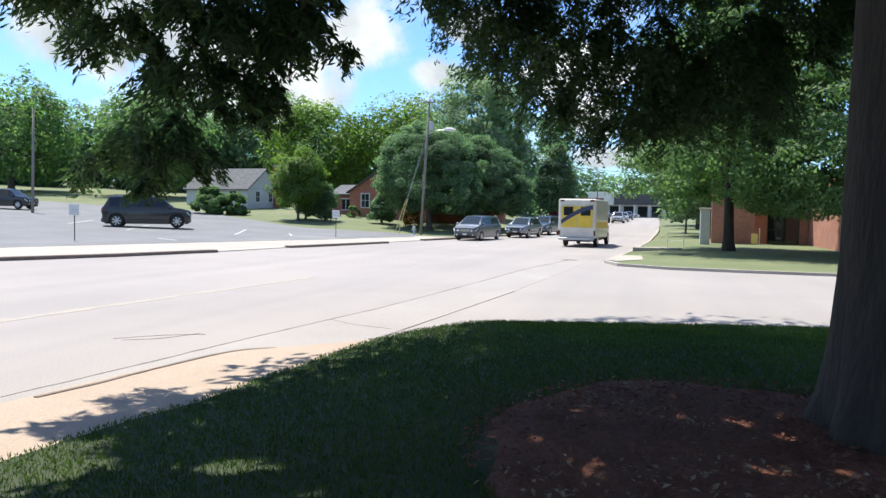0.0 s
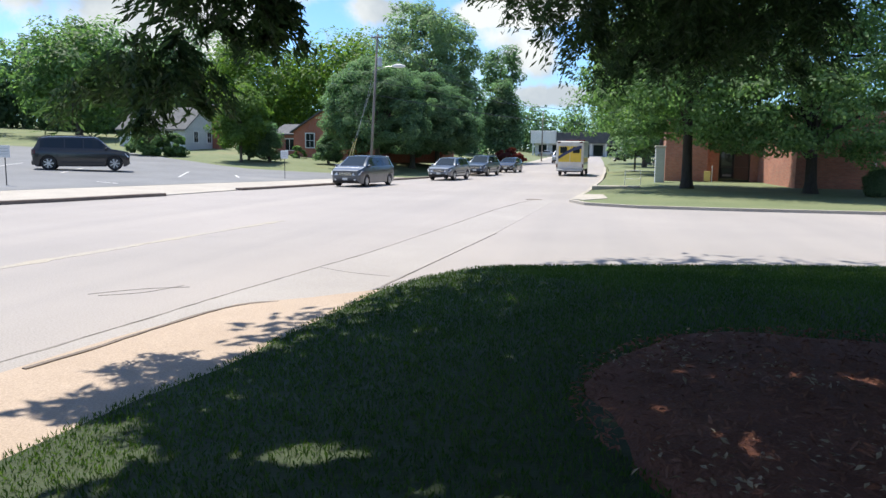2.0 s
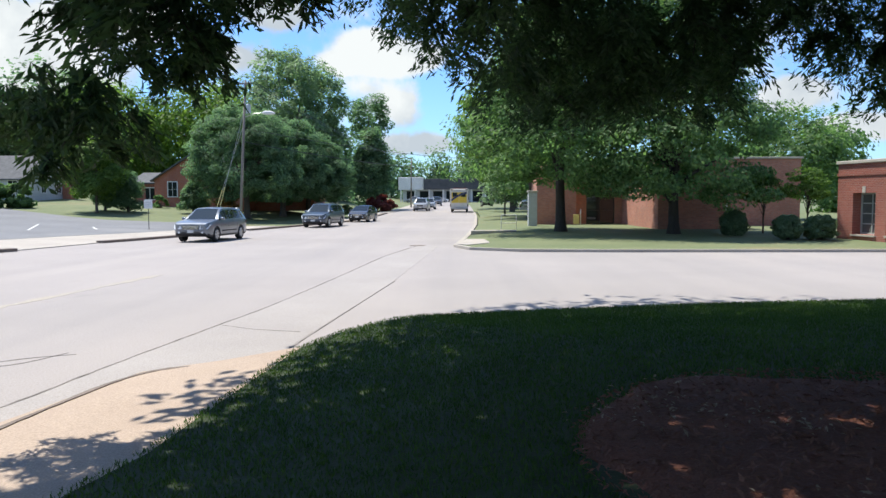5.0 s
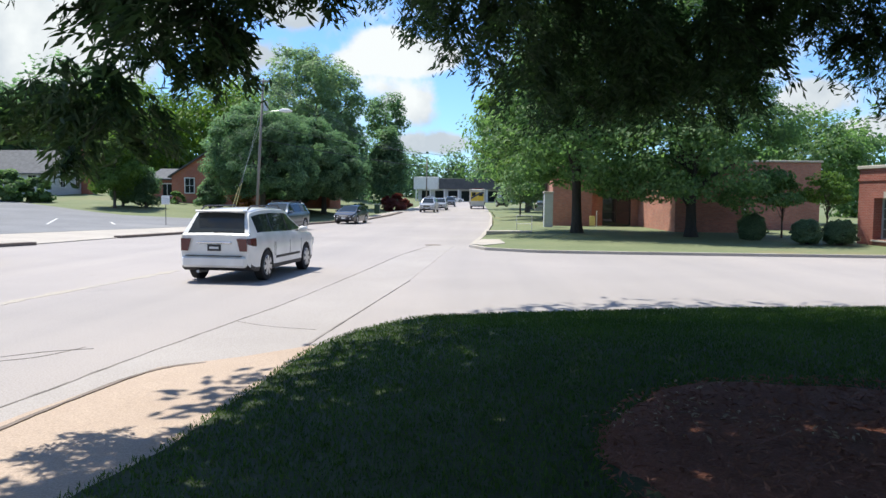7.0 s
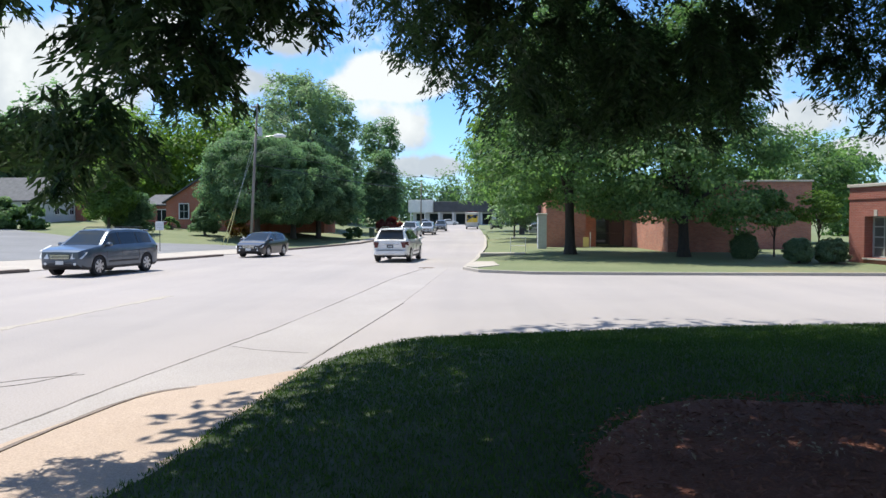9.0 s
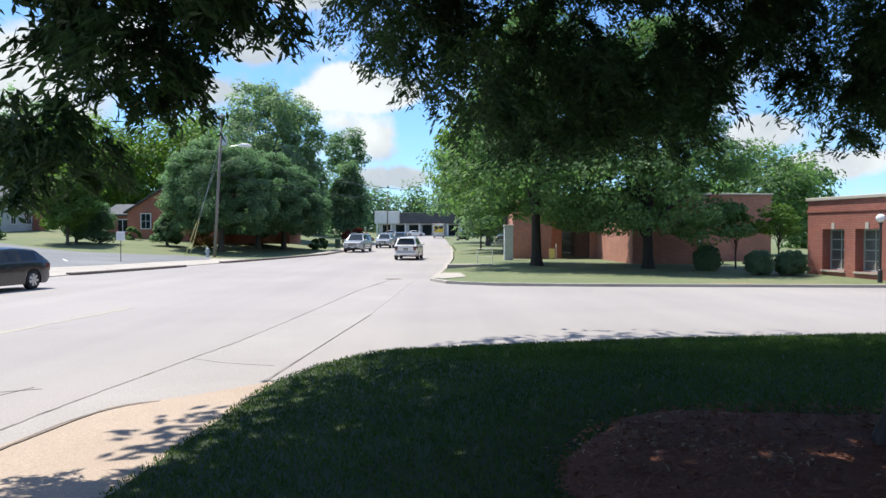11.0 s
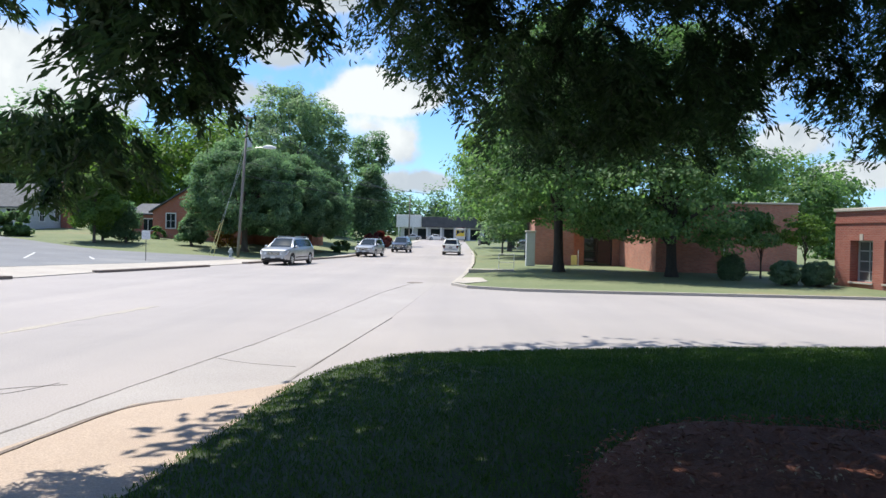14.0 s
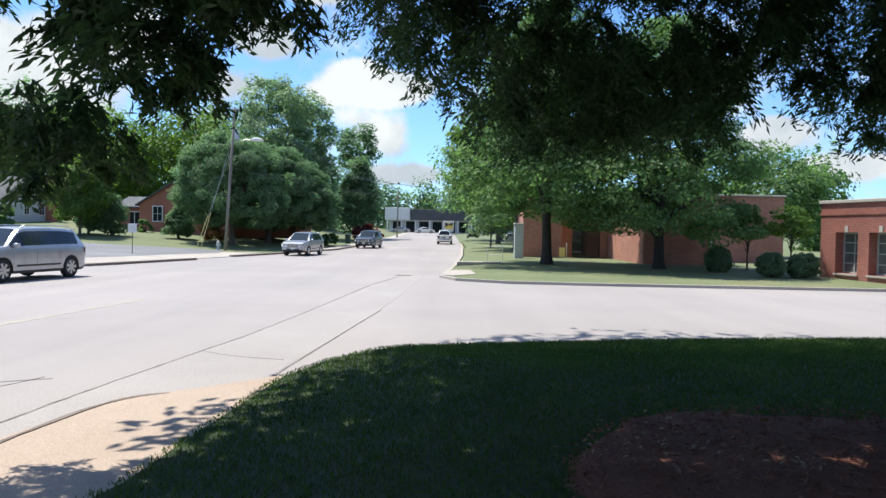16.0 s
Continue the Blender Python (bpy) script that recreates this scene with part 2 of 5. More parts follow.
SIDING = surface("pale grey siding", (0.46, 0.49, 0.50), (0.54, 0.56, 0.57), 1.0, 20, stretch=(0.3, 0.3, 6))
ROOF_GREY = surface("grey shingles", (0.075, 0.08, 0.088), (0.12, 0.127, 0.135), 2.5, 16, bump=0.5, depth=0.02)
DARK_METAL = surface("dark roof panels", (0.05, 0.055, 0.065), (0.08, 0.085, 0.095), 1, 10, rough=0.5)
GREY_METAL = plain("galvanised metal", (0.45, 0.46, 0.47), 0.45, 0.7)
FRAME_DARK = plain("dark window frame", (0.03, 0.035, 0.035), 0.45)
FRAME_TEAL = plain("grey green window frame", (0.36, 0.42, 0.40), 0.5)
GLASS = mat("window glass", glass_build)
GLASS_PALE = mat("pale grey green window glass", pale_glass_build)
# oak, deep and pale tints are lifted towards blue to stand for haze
LEAF_OAK = leafy("hazed oak leaf", (0.036, 0.066, 0.042), (0.072, 0.125, 0.07), (1.1, 1.25, 0.7))
LEAF_LIME = leafy("bright green leaf", (0.085, 0.165, 0.05), (0.175, 0.285, 0.095), (1.25, 1.35, 0.65))
LEAF_MID = leafy("mid green leaf", (0.08, 0.155, 0.075), (0.17, 0.27, 0.135), (1.4, 1.6, 0.95))
LEAF_DEEP = leafy("hazed deep green leaf", (0.098, 0.165, 0.108), (0.18, 0.275, 0.175), (1.35, 1.6, 1.2), rough=0.55, gloss=0.2)
LEAF_PALE = leafy("hazed pale green leaf", (0.12, 0.20, 0.13), (0.23, 0.325, 0.22), (1.5, 1.6, 1.2))
LEAF_RED = leafy("dull red leaf", (0.15, 0.05, 0.05), (0.25, 0.09, 0.085), (1.2, 0.7, 0.6))
LEAF_OCHRE = leafy("ochre shrub leaf", (0.16, 0.10, 0.03), (0.28, 0.19, 0.06), (1.2, 1.0, 0.5))
# blade greens darkened to deepen the shade on the near lawn
GRASS_BLADE = leafy("shade-dark grass blade", (0.036, 0.08, 0.026), (0.08, 0.135, 0.048), (1.2, 1.3, 0.55), 0.6, gloss=0.12)


# ---- building helpers ----
def mesh_of(name, bm, material):
    me = bpy.data.meshes.new(name)
    bm.normal_update()
    bm.to_mesh(me)
    bm.free()
    for m in (material if isinstance(material, (list, tuple)) else [material]):
        me.materials.append(m)
    return me


def part(name, bm, material, parent=None, label="", smooth=False):
    me = mesh_of(name, bm, material)
    if smooth:
        me.shade_smooth()
    ob = new(name, me)
    ob.parent = parent
    if label:
        tagged(ob, label)
    return ob


def thing(name, label, category, at=(0, 0, 0), turn=0, group="", kind=""):
    ob = new(name)
    ob.empty_display_size = 0.2
    ob.matrix_basis = pose(*at, 0, 0, turn)
    return tagged(ob, label, category, group, kind)


def box(bm, lo, hi, bevel=0.0):
    """An axis-aligned block added to bm, its edges bevelled."""
    m = Matrix.LocRotScale([(a + b) / 2 for a, b in zip(lo, hi)], None, [abs(b - a) for a, b in zip(lo, hi)])
    made = bmesh.ops.create_cube(bm, size=1, matrix=m)["verts"]
    if bevel:
        edges = list({e for v in made for e in v.link_edges})
        bmesh.ops.bevel(bm, geom=edges, offset=bevel, segments=1, profile=0.5, affect="EDGES")
    return bm


def boxed(lo, hi, bevel=0.0):
    return box(bmesh.new(), lo, hi, bevel)


def tube(bm, path, radii, sides=8, cap=True):
    """A tapered tube along a path of points."""
    pts = [Vector(p) for p in path]
    rings = []
    for i, p in enumerate(pts):
        way = (pts[min(i + 1, len(pts) - 1)] - pts[max(i - 1, 0)]).normalized()
        a = way.orthogonal().normalized()
        if rings:
            a = (last - way * last.dot(way)).normalized()
        last = a
        b = way.cross(a)
        rings.append([bm.verts.new(p + (a * math.cos(k * math.tau / sides) + b * math.sin(k * math.tau / sides)) * radii[i]) for k in range(sides)])
    for r0, r1 in zip(rings, rings[1:]):
        for k in range(sides):
            bm.faces.new((r0[k], r0[(k + 1) % sides], r1[(k + 1) % sides], r1[k]))
    if cap:
        bm.faces.new(rings[0][::-1])
        bm.faces.new(rings[-1])
    return bm


def elev(x, y):
    """The lie of the land: the street climbs with distance, the lots beside it climb to the west."""
    x, y = max(x, -160), min(y, 300)
    d = max(0.0, y - 45)
    west = max(0.0, -17 - x)
    z = 0.014 * d * d / (d + 25)
    z += 0.025 * west * (1 + max(0, min(y, 120)) / 60) * (1 - 0.3 * min(1, west / 90))
    return z + 0.03 * min(max(0, y - 60), 28) * min(1, max(0, (-13 - x) / 10))


def sheet(name, outline, z, material, thick=0.25, skirt=None, kind="structure", label="", step=6.0):
    """A slab with a flat outline (x, y), its top z above the land, cut into strips so that it follows the land."""
    bm = bmesh.new()
    bm.faces.new([bm.verts.new((x, y, 0)) for x, y in outline])
    ys, xs = [p[1] for p in outline], [p[0] for p in outline]
    cuts, y = [], math.ceil(max(min(ys), 40) / step) * step
    while y < max(ys):
        cuts.append(((0, y, 0), (0, 1, 0)))
        y += step * (1 + max(0, y - 80) / 40)
    x = -17.0
    while x > min(xs):
        cuts.append(((x, 0, 0), (1, 0, 0)))
        x -= step
    if callable(z):
        cuts += [((k * 0.5, 0, 0), (1, 0, 0)) for k in range(-6, 30)] + [((0, k * 0.5, 0), (0, 1, 0)) for k in range(-20, 30)]
    for co, no in cuts:
        bmesh.ops.bisect_plane(bm, geom=bm.verts[:] + bm.edges[:] + bm.faces[:], plane_co=co, plane_no=no)
    ext = bmesh.ops.extrude_face_region(bm, geom=bm.faces[:])
    lows = {v for v in ext["geom"] if isinstance(v, bmesh.types.BMVert)}
    for v in bm.verts:
        v.co.z = (z(v.co.x, v.co.y) if callable(z) else z) + elev(v.co.x, v.co.y) - (thick if v in lows else 0)
    bmesh.ops.recalc_face_normals(bm, faces=bm.faces[:])
    mats = [material]
    if skirt:
        mats.append(skirt)
        for f in bm.faces:
            if abs(f.normal.z) < 0.5:
                f.material_index = 1
    ob = part(name, bm, mats)
    return tagged(ob, label, name.split("_")[0], kind=kind)


def leaf_cloud(name, centres, normals, lengths, widths, rng, material, fold=0.25):
    """Many leaves, each a folded diamond of two triangles, as one mesh."""
    n = len(centres)
    rnd = rng.normal(size=(n, 3))
    along = np.cross(normals, rnd)
    along /= np.linalg.norm(along, axis=1)[:, None] + 1e-9
    return leaf_mesh(name, centres, normals, along, lengths, widths, material, fold)


def leaf_mesh(name, centres, normals, along, lengths, widths, material, fold=0.25):
    n = len(centres)
    side = np.cross(normals, along)
    a = along * (lengths / 2)[:, None]
    b = side * (widths / 2)[:, None]
    c = normals * (widths * fold)[:, None]
    v = np.empty((n, 4, 3), np.float32)
    v[:, 0], v[:, 1], v[:, 2], v[:, 3] = centres - a, centres + b + c, centres + a, centres - b + c
    me = bpy.data.meshes.new(name)
    me.vertices.add(n * 4)
    me.vertices.foreach_set("co", v.ravel())
    base = np.arange(n, dtype=np.int32)[:, None] * 4
    tri = np.concatenate([base + [0, 1, 2], base + [0, 2, 3]], axis=1).ravel().astype(np.int32)
    me.loops.add(n * 6)
    me.loops.foreach_set("vertex_index", tri)
    me.polygons.add(n * 2)
    me.polygons.foreach_set("loop_start", np.arange(n * 2, dtype=np.int32) * 3)
    me.update(calc_edges=True)
    me.materials.append(material)
    return me


def crown_mesh(name, rng, material, size, base, clumps, per, leaf, shape="round", clump=0.3):
    """A crown in clumps: size (rx, ry, rz) round its middle at height base + rz; leaf: length of one leaf or spray."""
    rx, ry, rz = size
    d = rng.normal(size=(clumps, 3))
    d /= np.linalg.norm(d, axis=1)[:, None]
    r = rng.uniform(0.35, 1.0, clumps) ** 0.55
    mid = d * r[:, None]
    if shape == "cone":
        h = (mid[:, 2] + 1) / 2
        mid[:, :2] *= (1.08 - 0.85 * h)[:, None]
    flat = 0.8
    if shape == "broad":   # widest low down, tiers of flat sprays, tapering to a rounded top
        h = rng.uniform(0, 1, clumps) ** 1.15
        wide = np.where(h < 0.16, 0.72 + 0.28 * np.sqrt(h / 0.16), np.clip(1 - ((h - 0.16) / 0.84) ** 1.9, 0.02, 1) ** 0.6)
        a = rng.uniform(0, math.tau, clumps)
        rr = wide * rng.uniform(0.2, 1.0, clumps) ** 0.45
        mid = np.stack([rr * np.cos(a), rr * np.sin(a), 2 * h - 1], 1)
        flat = 0.5
    if shape == "full":   # dense rounded dome, widest below its middle
        h = rng.uniform(0, 1, clumps)
        wide = np.where(h < 0.3, 0.62 + 0.38 * np.sin(h / 0.3 * math.pi / 2), np.sqrt(np.clip(1 - ((h - 0.3) / 0.72) ** 2, 0.02, 1)))
        a = rng.uniform(0, math.tau, clumps)
        rr = wide * rng.uniform(0.3, 1.0, clumps) ** 0.4
        mid = np.stack([rr * np.cos(a), rr * np.sin(a), 2 * h - 1], 1)
    if shape == "dome":
        mid[:, 2] = np.where(mid[:, 2] < 0, mid[:, 2] * 0.75, mid[:, 2])
    mid *= rng.uniform(0.86, 1.12, (clumps, 1))
    mid *= [rx, ry, rz]
    cr = clump * min(rx, rz) * rng.uniform(0.6, 1.35, clumps)
    q = rng.normal(size=(clumps, per, 3))
    q /= np.linalg.norm(q, axis=2)[:, :, None]
    q *= rng.uniform(0.45, 1.0, (clumps, per, 1)) ** 0.6
    pos = mid[:, None, :] + q * cr[:, None, None] * [1.15, 1.15, flat]
    pos = pos.reshape(-1, 3)
    out = q.reshape(-1, 3) * 0.7 + pos / [rx, ry, rz] * 0.5 + [0, 0.1, 0.75] + rng.normal(size=(len(pos), 3)) * 0.42
    out /= np.linalg.norm(out, axis=1)[:, None]
    pos[:, 2] += base + rz
    n = len(pos)
    ls = leaf * rng.uniform(0.6, 1.3, n)
    return leaf_cloud(name, pos, out, ls, ls * rng.uniform(0.5, 0.75, n), rng, material), mid + [0, 0, base + rz]


def tree(label, at, height, spread, trunk_r, material, seed, clear=0.25, clumps=90, per=110, leaf=0.35, shape="round", bark=None, clump=0.3, limbs=9, group="street trees", category="tree", deep=None):
    """A tree: tapered flared trunk with limbs, and a crown of leaf clumps."""
    rng = np.random.default_rng(seed)
    t = thing("tree", label, category, (at[0], at[1], at[2] if len(at) > 2 else elev(at[0], at[1])), group=group)
    base = height * clear
    rz = (height - base) / 2
    me, mids = crown_mesh("crown", rng, material, (spread, spread * (deep or 1.0), rz), base, clumps, per, leaf, shape, clump)
    crown = new("crown", me)
    crown.parent = t
    bm = bmesh.new()
    top = base + rz * 1.1
    lean = rng.normal(size=2) * 0.15
    path = [(lean[0] * f, lean[1] * f, -0.15 + (top + 0.15) * f) for f in (0, 0.03, 0.08, 0.2, 0.45, 0.75, 1)]
    tube(bm, path, [trunk_r * k for k in (1.75, 1.45, 1.12, 1.0, 0.85, 0.5, 0.2)], 12)
    tr = part("trunk", bm, bark or BARK_GREY, t, smooth=True)
    for i in range(limbs):
        goal = Vector(mids[i % len(mids)]) * 0.9
        f = rng.uniform(0.3, 0.75)
        a = Vector((lean[0] * f, lean[1] * f, top * f))
        if goal.z < a.z:
            goal.z = a.z + 0.3
        bm = bmesh.new()
        m1 = a.lerp(goal, 0.4) + Vector((0, 0, 0.35))
        tube(bm, [a, m1, goal], [trunk_r * 0.42, trunk_r * 0.27, trunk_r * 0.08], 7)
        part("limb", bm, bark or BARK_GREY, t, smooth=True)
    return t


# ---- ground ----
def ground_sheet():
    xs = [-1500, -800, -400, -250, -160, -120, -90] + list(range(-72, 41, 4)) + [50, 70, 100, 160, 300, 700, 1500]
    ys = [-1200, -500, -200, -80, -40, -20] + list(range(-12, 130, 4)) + [140, 155, 175, 200, 230, 270, 330, 450, 700, 1500]
    bm = bmesh.new()
    grid = [[bm.verts.new((x, y, elev(x, y) - 0.10)) for x in xs] for y in ys]
    for r0, r1 in zip(grid, grid[1:]):
        for k in range(len(xs) - 1):
            bm.faces.new((r0[k], r0[k + 1], r1[k + 1], r1[k]))
    return tagged(part("ground", bm, LAWN, smooth=True), "sunlit grass ground reaching the horizon", "ground", kind="structure")


ground_sheet()
ROAD_LEFT = [(-26, -40), (-23, 0), (-20.6, 16), (-18.7, 24), (-17.65, 28.8), (-16.9, 36.4), (-15.3, 45.2), (-14.0, 50.4), (-12.1, 56.6), (-9.5, 67), (-8.8, 93), (-7.7, 121), (-7.7, 186), (-9, 214)]
ROAD_RIGHT = [(9, 214), (2.4, 186), (2.4, 121), (2.25, 95), (2.1, 78), (1.4, 57.5), (0.55, 40.4), (-0.06, 31.8), (0.6, 30.0), (2.5, 28.9), (5.8, 28.6), (17, 28.4), (60, 28.0), (60, 15.0), (8.2, 14.1), (4.2, 13.5), (1.6, 12.7), (-0.4, 11.9), (-1.55, 10.6), (-2.0, 9.5), (-2.6, 8.75), (-3.35, 8.2), (-3.75, 6.4), (-4.6, 0), (-9, -40)]
sheet("road", ROAD_LEFT + ROAD_RIGHT, 0.0, ROAD, label="wide pale worn asphalt street with side street mouth")


def apron_z(x, y):
    return 0.10 + 0.03 * max(0.0, min(1.0, (x + 3.6) / 1.6))


sheet("pavement_near", [(-9.05, -40), (-4.65, 0), (-3.8, 6.4), (-3.4, 8.2), (-2.65, 8.75), (-2.0, 9.4), (-1.2, 9.6), (-1.7, 6.9), (-1.9, 5.5), (-2.05, 4.7), (-3.0, 0), (-6.5, -40)], apron_z, APRON, 0.3, label="stained tan concrete pavement with kerb edge")


def lawn_z(x, y):
    e = min(max((x + 2.3) / 4.0, 0), max((13.2 + 0.14 * x - y) / 5.5, 0), 1)
    return 0.13 + 0.30 * e * e * (3 - 2 * e)


LAWN_EDGE = [(-6.4, -40), (-2.95, 0), (-2.4, 4.69), (-2.2, 5.5), (-2.1, 6.93), (-1.9, 9.35), (-1.52, 10.45), (-0.42, 11.75), (1.58, 12.55), (4.14, 13.35), (8.2, 13.95), (40, 14.6), (60, 14.9), (60, -40)]
sheet("lawn_near", LAWN_EDGE, lawn_z, LAWN_SHADE, 0.5, label="shaded lawn ground under the oak")


def strip(name, pts, width, z, material, label, category, parent=None, thick=0.02, ragged=0.0):
    """A flat band along a line on the land."""
    bm = bmesh.new()
    rows = []
    full = width
    if ragged:   # a worn line: smooth between its points, its edges and width uneven
        fine = []
        for i in range(len(pts) - 1):
            p0, p1, p2, p3 = (Vector((*pts[max(0, min(len(pts) - 1, i + k))], 0)) for k in (-1, 0, 1, 2))
            n = max(2, int((p2 - p1).length / 0.12))
            for k in range(n):
                f = k / n
                q = 0.5 * (2 * p1 + (p2 - p0) * f + (2 * p0 - 5 * p1 + 4 * p2 - p3) * f * f + (3 * p1 - p0 - 3 * p2 + p3) * f ** 3)
                fine.append((q.x + ragged * 0.5 * width * noise.noise(q * 3.1), q.y))
        pts = fine + [pts[-1]]
    for i, p in enumerate(pts):
        width = full * max(0.12, 1 + ragged * (noise.noise(Vector((p[0] * 1.7, p[1] * 1.3, 3))) + 0.6 * noise.noise(Vector((p[0] * 6, p[1] * 5, 7))))) if ragged else full
        a, b = Vector((*pts[max(i - 1, 0)], 0)), Vector((*pts[min(i + 1, len(pts) - 1)], 0))
        side = (b - a).normalized().cross(Vector((0, 0, 1))) * (width / 2)
        c = Vector((p[0], p[1], elev(*p) + z))
        rows.append([bm.verts.new(q) for q in (c - side, c + side, c + side - Vector((0, 0, thick)), c - side - Vector((0, 0, thick)))])
    for r0, r1 in zip(rows, rows[1:]):
        for k in range(4):
            bm.faces.new((r0[k], r0[(k + 1) % 4], r1[(k + 1) % 4], r1[k]))
    bm.faces.new(rows[0]); bm.faces.new(rows[-1][::-1])
    bmesh.ops.recalc_face_normals(bm, faces=bm.faces[:])
    return tagged(part(name, bm, material), label, category, kind="structure")


sheet("gutter", [(-5.2, 0), (-4.32, 6.88), (-4.13, 8.71), (-3.76, 11.74), (-3.44, 14.28), (-3.0, 20), (-2.5, 27), (-1.7, 33), (-0.75, 33), (-1.2, 24), (-1.5, 18.44), (-1.85, 14.2), (-2.21, 10.09), (-2.1, 9.45), (-2.65, 8.72), (-3.4, 8.17), (-3.79, 6.4), (-4.64, 0)], 0.004, GUTTER, 0.02, label="pale concrete gutter along the near kerb")
SEAM = [(-5.2, 0), (-4.32, 6.88), (-4.13, 8.71), (-3.76, 11.74), (-3.44, 14.28), (-3.0, 20), (-2.5, 27), (-1.7, 33)]
strip("road_seam", SEAM, 0.03, 0.008, JOINT, "dark dirt filled seam along the gutter", "seam", ragged=1.1)
strip("road_seam", [(-2.18, 9.97), (-1.85, 14.0), (-1.48, 18.33)], 0.012, 0.008, JOINT, "dark crack in the side street concrete", "crack", ragged=1.5)
# flat dark strip painted where the near kerb's face is in shade
strip("kerb_line", [(-3.86, 5.2), (-3.71, 6.01), (-3.54, 7.44), (-3.34, 8.12), (-3.0, 8.42), (-2.45, 8.6)], 0.05, 0.112, KERB_DARK, "flat dark strip for the shaded kerb face", "joint", ragged=0.8)
strip("yellow_line", [(-9.2, 6), (-8.35, 15.5), (-7.95, 20)], 0.24, 0.004, LINE_YELLOW, "faded yellow centre line", "road marking", ragged=0.7)

strip("gutter_joint", [(-3.72, 11.9), (-3.1, 11.5), (-2.3, 11.25)], 0.012, 0.008, JOINT, "thin dark joint across the gutter", "joint", ragged=1.3)
for pts in ([(-5.9, 8.75), (-5.4, 9.3), (-4.85, 9.6)], [(-5.7, 8.7), (-5.25, 9.05), (-5.0, 9.7)]):
    strip("road_crack", pts, 0.004, 0.006, JOINT, "fine dark crack in worn asphalt", "crack", ragged=1.8)
bm = bmesh.new()
tube(bm, [(-1.7, 33.07, -0.02), (-1.7, 33.07, 0.012)], [0.36, 0.36], 20)
tagged(part("manhole_cover", bm, KERB_DARK), "dark iron manhole cover in the road", "manhole cover", kind="structure")

# far side of the side street
FAR_LAWN = [(0.1, 32.0), (0.75, 30.2), (2.6, 29.1), (5.8, 28.8), (17, 28.6), (60, 28.2), (60, 120), (3.2, 120), (2.5, 95), (2.4, 78), (1.7, 57.5), (0.75, 40.4)]


def far_lawn_z(x, y):
    return 0.10 + 0.24 * max(0, min(1, (y - 29) / 8)) * max(0, min(1, (x - 0.5) / 4))


sheet("lawn_far", FAR_LAWN, far_lawn_z, LAWN, 0.4, label="sunlit lawn before the brick building")
FAR_KERB = [(2.2, 95), (2.0, 78), (1.45, 57.5), (0.6, 40.4), (0.0, 31.8), (0.62, 30.05), (2.5, 28.95), (5.8, 28.65), (17, 28.45), (60, 28.05)]
strip("kerb_far", FAR_KERB, 0.22, 0.11, CONCRETE, "pale concrete kerb round the far lawn", "kerb", thick=0.3)

sheet("kerb_ramp", [(0.02, 31.9), (0.5, 31.4), (1.5, 33.0), (1.35, 36.2), (0.5, 36.2)], 0.135, CONCRETE, 0.2, label="pale concrete corner ramp on the far lawn")
sheet("walkway_far", [(0.8, 41.0), (3.3, 41.4), (3.4, 42.6), (0.95, 42.2)], 0.33, CONCRETE, 0.4, label="pale concrete walkway on the far lawn")

# west side of the street: lot, verge, islands
sheet("parking_lot", [(-150, 20), (-24.2, 20), (-24.1, 24), (-22.5, 31), (-20.5, 40), (-19.2, 45), (-18.4, 50), (-16.8, 56.5), (-17.5, 59.6), (-20.3, 60), (-23.1, 58.6), (-27.5, 58), (-36, 63), (-46, 68.5), (-150, 66)], 0.022, LOT, label="grey asphalt parking lot with faint bay lines")
sheet("pavement_west", [(-28, -40), (-25, 0), (-22.6, 14), (-20.7, 24), (-19.3, 30), (-18.7, 37), (-17, 46), (-15.6, 53), (-13, 58.5), (-11.2, 67), (-10.4, 93), (-9.4, 121), (-9.4, 200), (-7.75, 200), (-7.75, 121), (-8.85, 93), (-9.55, 67), (-12.15, 56.6), (-14.05, 50.4), (-15.35, 45.2), (-16.95, 36.4), (-17.7, 28.8), (-18.75, 24), (-20.65, 16), (-23.05, 0), (-26.05, -40)], 0.03, CONCRETE, label="pale concrete pavement along the west kerb")
sheet("pavement_lot", [(-24.2, 20), (-24.1, 24), (-22.9, 31), (-22.2, 44.4), (-19.6, 58), (-14, 58), (-15.6, 53), (-17, 46), (-18.7, 37), (-19.3, 30), (-20.7, 24), (-22.0, 18)], 0.015, CONCRETE, label="pale concrete driveway between lot and street")
# these kerbs are dark all over, their road side's shade put into the colour
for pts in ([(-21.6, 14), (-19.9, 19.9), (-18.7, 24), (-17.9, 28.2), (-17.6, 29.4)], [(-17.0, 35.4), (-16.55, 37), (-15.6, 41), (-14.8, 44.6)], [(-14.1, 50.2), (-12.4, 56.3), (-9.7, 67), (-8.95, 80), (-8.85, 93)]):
    strip("kerb_west", pts, 0.45, 0.12, KERB_DARK, "west kerb coloured dark as if in shade", "kerb", thick=0.16)

for k, pts in enumerate(([(-24.9, 43.0), (-27.8, 49.2)], [(-23.8, 48.5), (-22.4, 46.2)], [(-24.9, 35.0), (-23.4, 34.6)], [(-31, 40), (-34, 46)], [(-37.5, 42), (-40.5, 48)])):
    strip("bay_line", pts, 0.12, 0.026, LINE_WHITE, "faded white parking bay line", "road marking")

